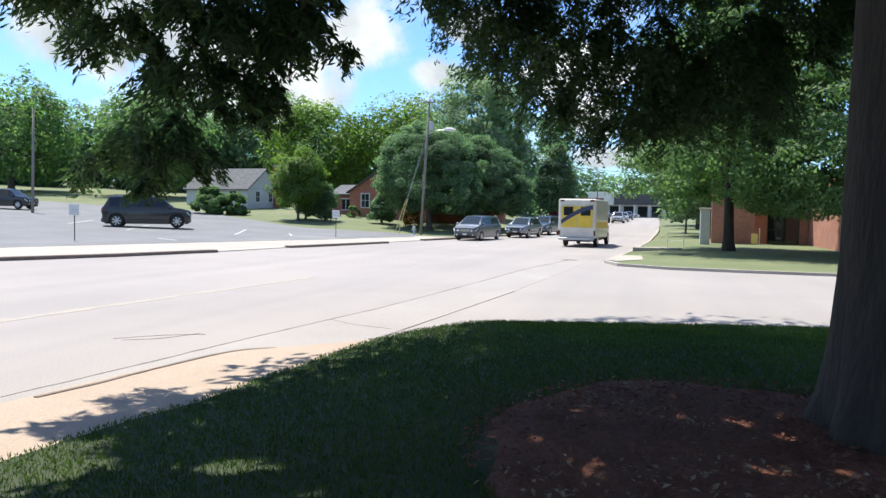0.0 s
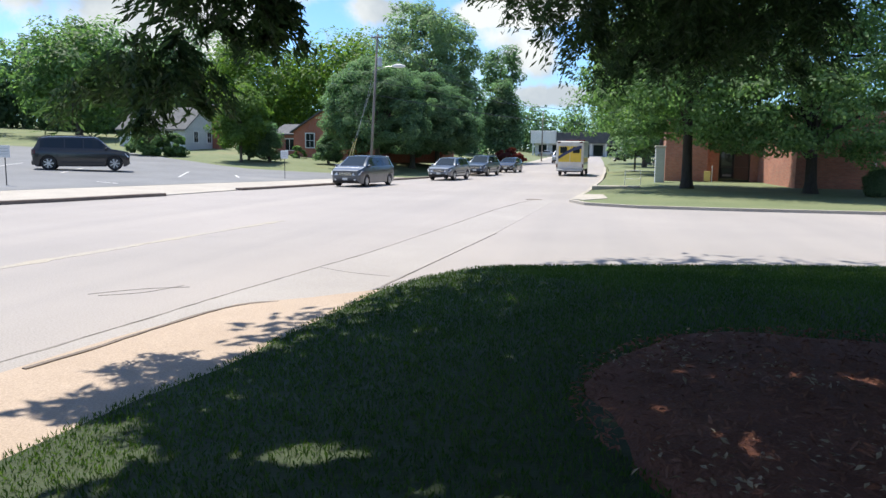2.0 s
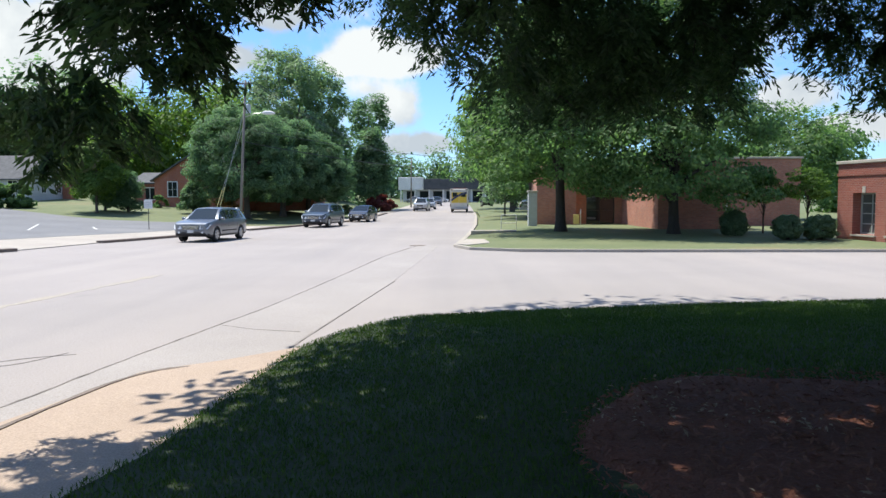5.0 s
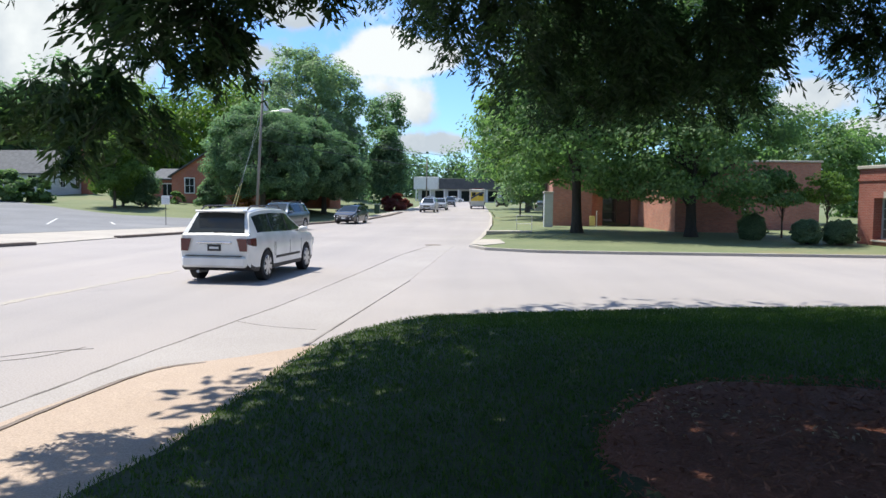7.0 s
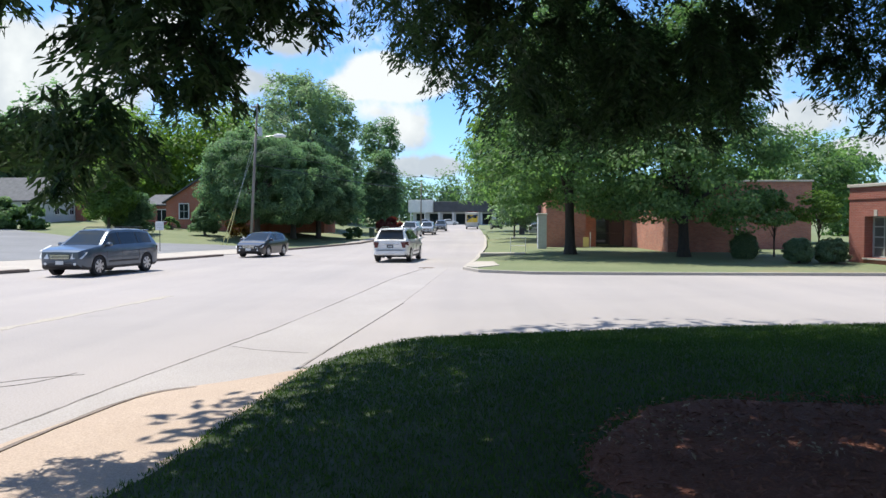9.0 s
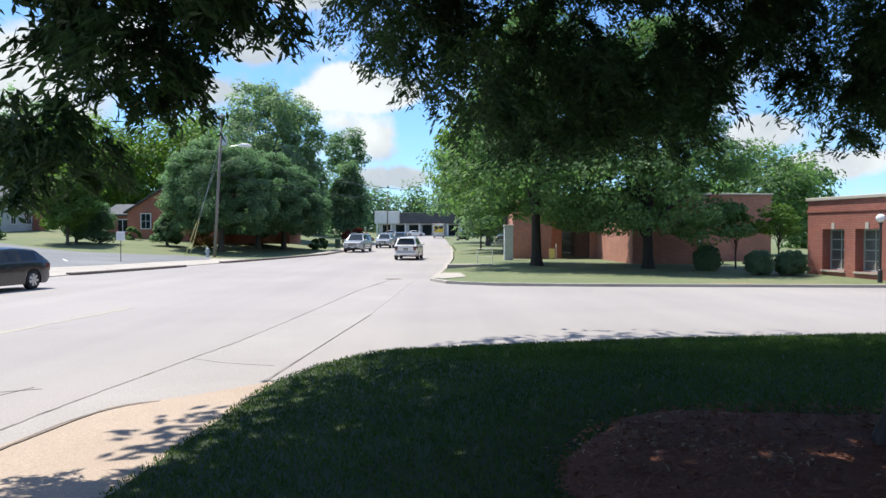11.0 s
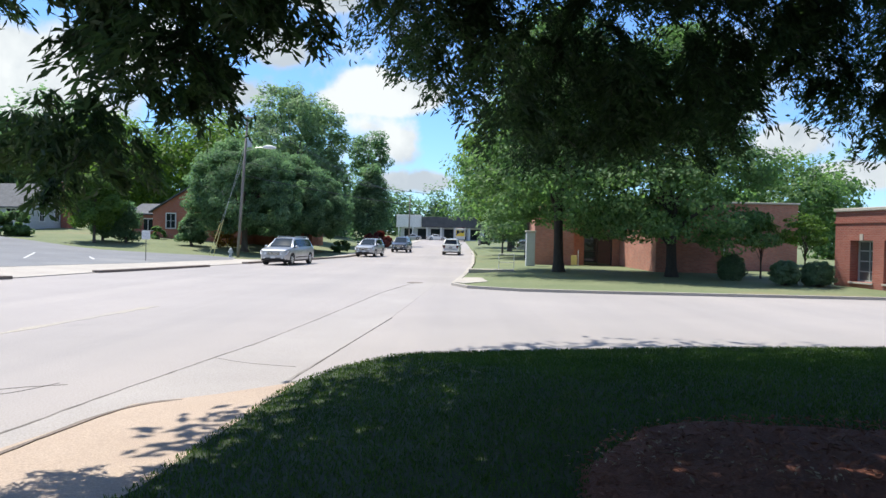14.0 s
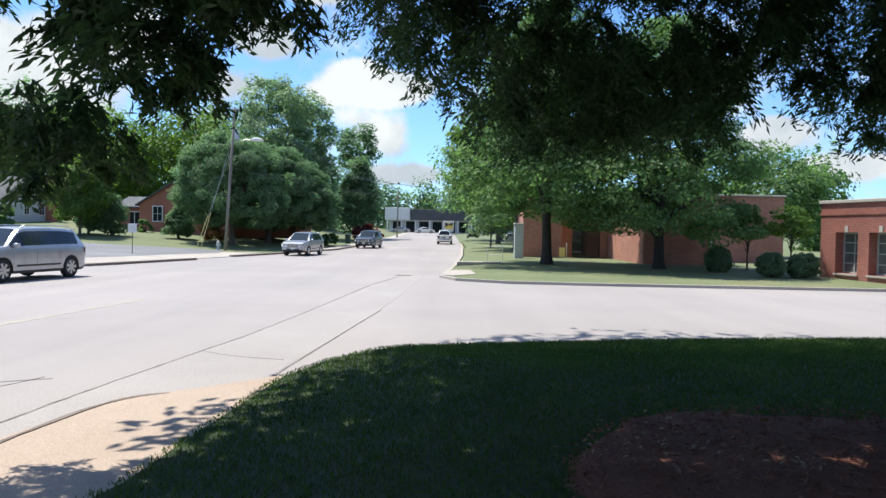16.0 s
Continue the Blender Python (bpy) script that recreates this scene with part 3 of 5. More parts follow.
# ---- buildings east ----
def wall_with_holes(name, length, height, thick, holes, material, parent, label=""):
    """A wall along +x from 0, with openings (x0, x1, z0, z1) right through it."""
    xs = sorted({0, length, *[h[0] for h in holes], *[h[1] for h in holes]})
    zs = sorted({-0.4, height, *[h[2] for h in holes], *[h[3] for h in holes]})
    bm = bmesh.new()
    for x0, x1 in zip(xs, xs[1:]):
        for z0, z1 in zip(zs, zs[1:]):
            cx, cz = (x0 + x1) / 2, (z0 + z1) / 2
            if not any(h[0] < cx < h[1] and h[2] < cz < h[3] for h in holes):
                box(bm, (x0, 0, z0), (x1, thick, z1))
    bmesh.ops.remove_doubles(bm, verts=bm.verts[:], dist=0.001)
    seen = {}
    for f in bm.faces[:]:
        key = tuple(round(c, 3) for c in f.calc_center_median())
        seen.setdefault(key, []).append(f)
    bmesh.ops.delete(bm, geom=[f for fs in seen.values() if len(fs) > 1 for f in fs], context="FACES")
    return part(name, bm, material, parent, label)


def window_unit(parent, x0, x1, z0, z1, y, cols, rows, frame_mat, name="window", bar=0.05, glass=None):
    w = part(name, boxed((x0, y, z0), (x1, y + 0.02, z1)), glass or GLASS, parent, "glass window with grid bars")
    fr = bmesh.new()
    for lo, hi in (((x0, y - 0.05, z0), (x0 + bar * 1.4, y - 0.003, z1)), ((x1 - bar * 1.4, y - 0.05, z0), (x1, y - 0.003, z1)),
                   ((x0 + bar * 1.4, y - 0.05, z0), (x1 - bar * 1.4, y - 0.003, z0 + bar * 1.4)), ((x0 + bar * 1.4, y - 0.05, z1 - bar * 1.4), (x1 - bar * 1.4, y - 0.003, z1))):
        box(fr, lo, hi)
    part("frame", fr, frame_mat, w)
    for i in range(1, cols):
        x = x0 + (x1 - x0) * i / cols
        part("bar", boxed((x - bar / 2, y - 0.04, z0 + bar), (x + bar / 2, y - 0.004, z1 - bar)), frame_mat, w)
    for i in range(1, rows):
        z = z0 + (z1 - z0) * i / rows
        part("bar", boxed((x0 + bar, y - 0.035, z - bar / 2), (x1 - bar, y - 0.005, z + bar / 2)), frame_mat, w)
    return w


def brick_wing():
    """Single-storey wing, its long wall turned to the street."""
    turn = math.degrees(math.atan2(-6.3, 1.4))
    t = thing("brick_wing", "deep red brick single storey wing with pale coping", "building", (17.55, 34.9, 0.32), turn)
    holes = [(0.95, 2.28, 0.12, 1.95), (2.9, 4.2, 0.12, 1.95), (4.9, 6.2, 0.12, 1.95)]
    w = wall_with_holes("wall", 9.0, 3.25, 0.6, holes, BRICKWORK_DEEP, t)
    for h in holes:
        window_unit(t, h[0], h[1], h[2], h[3], 0.48, 2, 4, FRAME_TEAL, glass=GLASS_PALE)
        part("sill", boxed((h[0] - 0.05, -0.06, h[2] - 0.08), (h[1] + 0.05, 0.0, h[2] - 0.004)), STONE, t)
        key = bmesh.new()
        box(key, ((h[0] + h[1]) / 2 - 0.09, -0.03, h[3] + 0.004), ((h[0] + h[1]) / 2 + 0.09, 0.05, h[3] + 0.28))
        part("keystone", key, STONE, t)
    part("belt_course", boxed((-0.03, -0.04, 2.72), (9.0, -0.003, 2.82)), BRICKWORK_DEEP, t)
    end = wall_with_holes("end_wall", 8.0, 3.25, 0.35, [], BRICKWORK_DEEP, t)
    end.matrix_basis = pose(0.355, 0.605, 0, 0, 0, 90)
    part("coping", boxed((-0.08, -0.08, 3.253), (9.05, 8.4, 3.40), 0.02), STONE, t, "pale stone coping")
    return t


brick_wing()


def brick_hall():
    """The main brick building behind the lawn, flat parapets, recessed entrance."""
    t = thing("brick_hall", "red brick hall with flat parapet and recessed dark entrance", "building", (0, 0, 0.28))
    def wall(name, x, y, turn, length, height, holes=(), material=None):
        w = wall_with_holes(name, length, height, 0.35, holes, material or BRICKWORK, t)
        w.matrix_basis = pose(x, y, 0, 0, 0, turn)
        return w
    wall("wall", 11.4, 54.0, -90, 11.4, 4.3)               # lit flank
    wall("wall", 11.75, 42.6, 0, 3.7, 4.3)                 # front return
    wall("wall", 5.45, 51.0, 0, 2.65, 4.1)                   # west of the entrance
    wall("wall", 6.9, 70.4, -94.3, 19.0, 3.9)
    wall("wall", 15.45, 42.95, 90, 26, 4.3)
    wall("wall", 8.1, 51.9, 0, 3.29, 4.1, [(0.85, 2.8, 0.02, 2.3)])
    door = part("door", boxed((8.95, 52.1, 0.02), (10.9, 52.15, 2.3)), GLASS, t, "dark glazed double door")
    for x in (8.95, 9.89, 10.84):
        part("frame", boxed((x, 52.04, 0.02), (x + 0.06, 52.095, 2.3)), FRAME_DARK, door)
    part("frame", boxed((9.01, 52.05, 2.0), (10.84, 52.09, 2.08)), FRAME_DARK, door)
    part("frame", boxed((9.01, 52.05, 1.0), (10.84, 52.085, 1.05)), FRAME_DARK, door)
    part("soffit", boxed((8.1, 51.0, 2.9), (11.39, 51.89, 4.1)), BRICKWORK, t)
    part("roof", boxed((7.3, 52.6, 3.6), (15.05, 69, 3.75)), DARK_METAL, t)
    part("roof", boxed((11.8, 43.0, 3.9), (15.05, 52.5, 4.05)), DARK_METAL, t)
    part("coping", boxed((11.32, 42.5, 4.304), (15.5, 42.98, 4.42), 0.02), STONE, t)
    part("coping", boxed((11.32, 43.0, 4.304), (11.8, 54.1, 4.42), 0.02), STONE, t)
    up = bmesh.new()
    box(up, (16.6, 48.0, -0.4), (21.8, 58, 4.3))
    part("upper_block", up, BRICKWORK, t)
    part("coping", boxed((16.5, 47.9, 4.304), (21.9, 58.1, 4.42), 0.02), STONE, t)
    part("downpipe", tube(bmesh.new(), [(15.2, 42.5, -0.2), (15.2, 42.5, 1.9)], [0.06, 0.06]), WHITE_PAINT, t, "white metal downpipe")
    return t


brick_hall()
pillar = thing("gate_pillar", "pale grey rendered pillar beside the brick hall", "pillar", (4.9, 48.5, 0.3))
part("shaft", boxed((-0.28, -0.28, -0.3), (0.28, 0.28, 2.2), 0.02), SIDING, pillar)
part("cap", boxed((-0.33, -0.33, 2.204), (0.33, 0.33, 2.32), 0.02), STONE, pillar)

# ---- houses west ----
def gable_house(name, label, at, turn, wide, long, eaves, ridge, wall_mat, roof_mat, windows, chimney=None):
    """A small house; local x along its ridge, gables at both ends, front towards -y."""
    t = thing(name, label, "house", at, turn)
    bm = bmesh.new()
    w, l = wide / 2, long / 2
    prof = [(-w, -0.6), (w, -0.6), (w, eaves), (0, ridge), (-w, eaves)]
    a = [bm.verts.new((-l, y, z)) for y, z in prof]
    b = [bm.verts.new((l, y, z)) for y, z in prof]
    bm.faces.new(a[::-1]); bm.faces.new(b)
    for i in range(5):
        if i not in (2, 3):
            bm.faces.new((a[i], a[(i + 1) % 5], b[(i + 1) % 5], b[i]))
    bmesh.ops.recalc_face_normals(bm, faces=bm.faces[:])
    part("wall", bm, wall_mat, t)
    for s in (-1, 1):
        rf = bmesh.new()
        over, th = 0.35, 0.14
        sl = (ridge - eaves) / w
        pts = [(0, ridge + 0.02), (s * (w + over), eaves - over * sl + 0.02)]
        v = [rf.verts.new((x, y, z + dz)) for x in (-l - 0.3, l + 0.3) for (y, z) in pts for dz in (0, th)]
        for f in ((0, 1, 3, 2), (4, 6, 7, 5), (0, 4, 5, 1), (2, 3, 7, 6), (1, 5, 7, 3), (0, 2, 6, 4)):
            rf.faces.new([v[k] for k in f])
        bmesh.ops.recalc_face_normals(rf, faces=rf.faces[:])
        part("roof", rf, roof_mat, t)
    for side, u, z0, z1, ww in windows:
        # side: 'f' front (-y), 'e' the +x gable end, 'o' the -x gable end
        holder = part("window", boxed((-ww / 2, -0.04, z0), (ww / 2, 0.03, z1)), GLASS, t)
        holder.matrix_basis = {"f": pose(u, -w - 0.01, 0), "e": pose(l + 0.01, u, 0, 0, 0, 90), "o": pose(-l - 0.01, u, 0, 0, 0, -90)}[side]
        for lo, hi in (((-ww / 2 - 0.1, -0.07, z0 - 0.1), (ww / 2 + 0.1, 0.0, z0 - 0.003)), ((-ww / 2 - 0.1, -0.07, z1 + 0.003), (ww / 2 + 0.1, 0.0, z1 + 0.1)),
                       ((-ww / 2 - 0.1, -0.07, z0), (-ww / 2 - 0.003, 0.0, z1)), ((ww / 2 + 0.003, -0.07, z0), (ww / 2 + 0.1, 0.0, z1)),
                       ((-0.02, -0.06, z0), (0.02, -0.042, z1)), ((-ww / 2, -0.06, (z0 + z1) / 2 - 0.02), (ww / 2, -0.043, (z0 + z1) / 2 + 0.02))):
            part("window_frame", boxed(lo, hi), WHITE_PAINT, holder)
    if chimney:
        c = part("chimney", boxed((chimney[0] - 0.45, chimney[1] - 0.45, -0.5), (chimney[0] + 0.45, chimney[1] + 0.45, chimney[2]), 0.02), BRICKWORK_HOUSE, t, "red brick chimney")
        part("cap", boxed((chimney[0] - 0.52, chimney[1] - 0.52, chimney[2] + 0.004), (chimney[0] + 0.52, chimney[1] + 0.52, chimney[2] + 0.15)), STONE, c)
    return t


gable_house("grey_house", "pale grey sided cottage with grey shingle roof", (-48.4, 81.0, 2.1), -5, 7.0, 8.8, 2.4, 4.8, SIDING, ROOF_GREY, [("e", -1.5, 0.9, 2.1, 0.75), ("e", 1.1, 0.9, 2.1, 0.75), ("f", 2.4, 0.9, 2.1, 1.0), ("f", -1.5, 0.9, 2.1, 1.0)], (4.9, 2.2, 5.3))
house = gable_house("brick_house", "orange red brick cottage with grey gabled roof", (-26.8, 82.5, 1.55), 86, 10.0, 8.0, 2.75, 5.85, BRICKWORK_HOUSE, ROOF_GREY, [("o", 3.0, 1.0, 2.5, 0.95), ("o", -2.6, 1.0, 2.5, 0.95)])
# deeper brick than the house, with the wing wall's shade in its colour
part("side_wing", boxed((-2.6, 5.02, -0.6), (3.5, 8.0, 2.35)), BRICKWORK_DEEP, house)
part("wing_roof", boxed((-3.1, 5.02, 2.36), (3.8, 8.4, 2.5)), ROOF_GREY, house)
rw = bmesh.new()
for v in [(-3.1, 5.02, 2.5), (-3.1, 8.4, 2.5), (0.4, 8.4, 3.7), (0.4, 5.02, 3.7), (3.8, 5.02, 2.5), (3.8, 8.4, 2.5)]:
    rw.verts.new(v)
rw.verts.ensure_lookup_table()
for f in ((0, 1, 2, 3), (3, 2, 5, 4), (0, 3, 4), (1, 5, 2), (0, 4, 5, 1)):
    rw.faces.new([rw.verts[k] for k in f])
bmesh.ops.recalc_face_normals(rw, faces=rw.faces[:])
part("wing_roof", rw, ROOF_GREY, house)
wing_window = part("window", boxed((-2.64, 5.7, 0.7), (-2.6, 6.7, 1.9)), GLASS, house)
part("window_frame", boxed((-2.66, 5.6, 0.6), (-2.61, 6.8, 0.69)), WHITE_PAINT, wing_window)
part("window_frame", boxed((-2.66, 5.6, 1.91), (-2.61, 6.8, 2.0)), WHITE_PAINT, wing_window)
part("window_frame", boxed((-2.665, 6.17, 0.7), (-2.641, 6.23, 1.9)), WHITE_PAINT, wing_window)
part("rear_wing", boxed((-1.2, -11.5, -0.6), (3.6, -5.02, 2.6)), BRICKWORK_HOUSE, house)
part("wing_roof", boxed((-1.6, -11.8, 2.604), (4.0, -5.02, 2.85), 0.05), ROOF_GREY, house)
for u in (-7.0, -9.8):
    pane = part("window", boxed((-1.24, u - 0.45, 0.9), (-1.204, u + 0.45, 2.1)), GLASS, house)
    for lo, hi in (((-1.27, u - 0.55, 0.78), (-1.206, u + 0.55, 0.896)), ((-1.27, u - 0.55, 2.104), (-1.206, u + 0.55, 2.2)), ((-1.27, u - 0.55, 0.9), (-1.206, u - 0.454, 2.1)), ((-1.27, u + 0.454, 0.9), (-1.206, u + 0.55, 2.1)), ((-1.26, u - 0.02, 0.9), (-1.243, u + 0.02, 2.1))):
        part("window_frame", boxed(lo, hi), WHITE_PAINT, pane)

# ---- trees ----
# both lawn trees take the darker bark to stand for shade on their trunks
tree("broad green shade tree on the far lawn", (5.65, 40.65, 0.3), 13.6, 5.2, 0.25, LEAF_MID, 11, 0.205, 230, 260, 0.2, "broad", group="lawn trees", bark=BARK, clump=0.21, limbs=14)
forked = tree("broad green shade tree with forked trunk on the far lawn", (11.07, 38.35, 0.3), 12.4, 5.2, 0.24, LEAF_MID, 12, 0.175, 230, 260, 0.19, "broad", group="lawn trees", bark=BARK, clump=0.20, limbs=14)
for a, b, c in (((0, 0, 1.35), (-0.75, -0.3, 2.3), (-2.6, -1.2, 3.6)), ((0, 0, 1.9), (0.6, -0.4, 2.9), (2.2, -1.4, 4.0)), ((0, 0, 2.2), (-0.2, -0.8, 3.4), (-0.5, -2.6, 4.3))):
    part("limb", tube(bmesh.new(), [a, b, c], [0.13, 0.10, 0.04], 8), BARK, forked, smooth=True)
tree("slender young pale tree on the lawn", (4.6, 72), 5.5, 2.2, 0.09, LEAF_PALE, 13, 0.2, 40, 90, 0.28, group="lawn trees", clump=0.3)
tree("light green tree on the lawn behind", (6.5, 88), 8.0, 3.4, 0.3, LEAF_LIME, 14, 0.25, 60, 90, 0.4, group="lawn trees")
tree("tall bright green tree beside the street", (6.5, 66), 13.5, 6.0, 0.3, LEAF_LIME, 15, 0.25, 110, 110, 0.42, group="lawn trees", clump=0.24)
tree("tall bright green tree beside the street", (8, 105), 17, 8.0, 0.35, LEAF_MID, 16, 0.2, 110, 100, 0.6, group="lawn trees")
for i, (x, y, sp, h) in enumerate(((-19.6, 69.5, 5.2, 9.8), (-17.8, 76.2, 4.8, 9.3), (-16.0, 80.2, 4.6, 8.2))):
    tree("dense dark green street tree with low crown", (x, y), h, sp, 0.27, LEAF_DEEP, 20 + i, 0.21, 430, 190, 0.2, "full", clump=0.17)
tree("tall feathery pale green tree", (-22.8, 104), 20.5, 8.0, 0.5, LEAF_PALE, 30, 0.2, 240, 130, 0.42, clump=0.15, group="back trees")
tree("green tree behind the brick wing", (27, 60), 8.8, 4.2, 0.2, LEAF_MID, 44, 0.2, 100, 150, 0.3, group="back trees")
tree("dark conifer behind the street trees", (-12.4, 108), 11.4, 3.9, 0.35, LEAF_DEEP, 31, 0.06, 120, 120, 0.4, "cone", group="back trees")
tree("dark tall conifer with ragged top", (-13.6, 116), 17.6, 3.5, 0.35, LEAF_DEEP, 32, 0.6, 46, 100, 0.42, group="back trees")
tree("light green tree before the houses", (-32.3, 66.5), 7.2, 2.5, 0.12, LEAF_LIME, 33, 0.13, 110, 150, 0.24, group="garden trees")
tree("dark conical evergreen before the brick house", (-30.6, 69.2), 3.7, 1.7, 0.12, LEAF_DEEP, 34, 0.02, 80, 120, 0.2, "cone", group="garden trees")
tree("dark round evergreen beside the brick house", (-25.0, 70.8), 3.0, 1.6, 0.12, LEAF_DEEP, 35, 0.02, 90, 130, 0.2, "cone", group="garden trees")
tree("dark conical evergreen before the brick house", (-32.9, 69.4), 3.1, 1.4, 0.12, LEAF_DEEP, 43, 0.02, 70, 110, 0.2, "cone", group="garden trees")
tree("yellow green tree behind the houses", (-50, 108), 16, 8.0, 0.4, LEAF_LIME, 36, 0.1, 120, 100, 0.6, group="back trees")
tree("yellow green tree behind the houses", (-37, 112), 18, 8.5, 0.4, LEAF_LIME, 37, 0.1, 120, 100, 0.6, group="back trees")
tree("green tree behind the lot", (-66, 88), 15, 8.0, 0.4, LEAF_MID, 38, 0.1, 110, 100, 0.6, group="back trees")
tree("green tree behind the lot", (-84, 82), 15, 8.5, 0.4, LEAF_MID, 39, 0.1, 110, 100, 0.6, group="back trees")


def far_woods(name, label, a, b, depth, height, count, material, seed, leaf=1.1, n=900):
    """A belt of distant trees as one leafy mass."""
    rng = np.random.default_rng(seed)
    parts, norms = [], []
    for i in range(count):
        f = rng.uniform()
        x = a[0] + (b[0] - a[0]) * f + rng.normal() * depth * 0.3
        y = a[1] + (b[1] - a[1]) * f + rng.uniform(0, depth)
        h = height * rng.uniform(0.7, 1.15)
        r = h * rng.uniform(0.26, 0.4)
        d = rng.normal(size=(n, 3))
        d /= np.linalg.norm(d, axis=1)[:, None]
        lump = 0.75 + 0.3 * np.sin(d[:, 0] * 7 + i) * np.sin(d[:, 1] * 6 + 2 * i) + 0.2 * np.sin(d[:, 2] * 11 + i) + rng.normal(size=n) * 0.08
        d[: n // 4, 2] = rng.uniform(-0.95, -0.3, n // 4)
        p = d * lump[:, None] * [r * 1.15, r, h * 0.58] + [x, y, elev(x, min(y, 250)) + h * 0.46]
        keep = p[:, 2] > elev(x, min(y, 250)) - 0.5
        parts.append(p[keep]); norms.append((d + [0, 0, 0.35])[keep])
    p, nn = np.concatenate(parts), np.concatenate(norms)
    nn = nn + rng.normal(size=nn.shape) * 0.35
    nn /= np.linalg.norm(nn, axis=1)[:, None]
    ls = leaf * rng.uniform(0.6, 1.4, len(p))
    ob = new(name, leaf_cloud(name, p, nn, ls, ls * 0.7, rng, material))
    return tagged(ob, label, "woods", kind="stuff")


far_woods("far_woods", "dark green woods behind the houses", (-150, 80), (-20, 135), 14, 16, 46, LEAF_DEEP, 51, 0.8, 3200)
far_woods("far_woods", "green woods along the end of the street", (-70, 215), (110, 215), 30, 15, 46, LEAF_DEEP, 52, 1.0, 1300)
far_woods("far_woods", "green woods behind the brick hall", (26, 75), (110, 62), 16, 9.5, 22, LEAF_MID, 53, 0.55, 2600)
far_woods("far_woods", "green woods in the west beyond the lot", (-160, 70), (-120, -40), 20, 15, 24, LEAF_DEEP, 54)
far_woods("far_woods", "green woods behind", (-120, -90), (120, -90), 20, 15, 30, LEAF_DEEP, 55, 1.6)
far_woods("far_woods", "green woods in the east", (120, 60), (110, -80), 20, 14, 26, LEAF_DEEP, 56, 1.6)


# ---- the oak by the camera ----
def oak():
    rng = np.random.default_rng(77)
    t = thing("oak_tree", "large willow oak with dark narrow leaves over the lawn", "tree", (3.92, 5.3, 0.40))
    bm = bmesh.new()
    tube(bm, [(0, 0, -0.3), (0, 0, 0.05), (0, 0, 0.3), (0.0, 0.02, 0.7), (0.02, 0.05, 1.3), (0.05, 0.1, 3.2), (0.1, 0.2, 5.0), (0.1, 0.3, 8.0)], [0.78, 0.74, 0.66, 0.61, 0.59, 0.57, 0.48, 0.2], 40)
    for v in bm.verts:
        a = math.atan2(v.co.y, v.co.x)
        flare = max(0, 1 - v.co.z / 1.2)
        k = 1 + (0.10 * math.sin(5 * a + 1) + 0.05 * math.sin(9 * a)) * flare + 0.03 * noise.noise(Vector((a * 4, v.co.z * 1.5, 0)))
        v.co.x, v.co.y = v.co.x * k, v.co.y * k
    part("trunk", bm, BARK, t, smooth=True)
    limbs = [((0, 0.1, 3.4), (-3.2, 0.4, 5.1), (-7.6, 0.6, 4.6)), ((0, 0.1, 3.8), (-1.2, 2.6, 5.4), (-2.8, 5.4, 6.4)), ((0, 0.2, 3.6), (0.6, 2.4, 5.0), (1.0, 5.6, 4.9)),
             ((0.1, 0.2, 4.2), (3.0, 1.8, 6.0), (6.5, 3.0, 6.5)), ((0.1, 0.1, 4.4), (2.6, -2.6, 6.0), (6.0, -5.5, 7.0)), ((0, 0, 4.2), (-2.6, -2.2, 6.0), (-6.0, -5.0, 6.8)), ((0.1, 0.2, 5.0), (-0.6, 0.4, 7.5), (-1.2, 0.6, 9.2))]
    for a, b, c in limbs:
        bm = bmesh.new()
        tube(bm, [a, Vector(a).lerp(b, 0.5) + Vector((0, 0, 0.15)), b, Vector(b).lerp(c, 0.5) + Vector((0, 0, 0.12)), c], [0.24, 0.19, 0.14, 0.09, 0.03], 9)
        part("limb", bm, BARK, t, smooth=True)
    org = np.array([3.92, 5.3, 0.40])

    def sprays(name, boxes, count, radius, per, length, width, low):
        """Hanging sprays of narrow leaves in the given boxes (in metres of the place), above low(x, y)."""
        cs, ns, al, ls = [], [], [], []
        lo, hi = np.array(boxes[0]), np.array(boxes[1])
        tw = bmesh.new()
        made = 0
        while made < count:
            c = rng.uniform(lo, hi)
            r = radius * rng.uniform(0.6, 1.35)
            if c[2] - r * 0.9 < low(c[0], c[1]):
                continue
            if c[2] > low(c[0], c[1]) + 1.6 and rng.uniform() < 0.35:
                continue
            made += 1
            for k in range(4):
                a = rng.uniform(0, math.tau)
                tip = c + np.array([math.cos(a) * r, math.sin(a) * r, -r * rng.uniform(0.3, 1.0)])
                top = c + np.array([0, 0, r * 0.5])
                if k < 2 and made % 2 == 0:
                    tube(tw, [top - org, (top + tip) / 2 + [0, 0, r * 0.15] - org, tip - org], [0.007, 0.005, 0.003], 3, False)
                m = per // 4
                f = rng.uniform(0, 1, m) ** 0.7
                line = top + (tip - top) * f[:, None] + np.outer(np.sin(f * 3.1) * 0.15 * r, [0, 0, 1])
                cs.append(line + rng.normal(size=(m, 3)) * r * 0.16)
                out = np.stack([np.cos(a + rng.normal(size=m) * 0.9), np.sin(a + rng.normal(size=m) * 0.9), rng.normal(size=m) * 0.42 - 0.7], 1)
                out /= np.linalg.norm(out, axis=1)[:, None]
                al.append(out)
                ls.append(length * rng.uniform(0.6, 1.25, m))
        c, a, l = np.concatenate(cs) - org, np.concatenate(al), np.concatenate(ls)
        n = np.cross(a, rng.normal(size=a.shape))
        n /= np.linalg.norm(n, axis=1)[:, None]
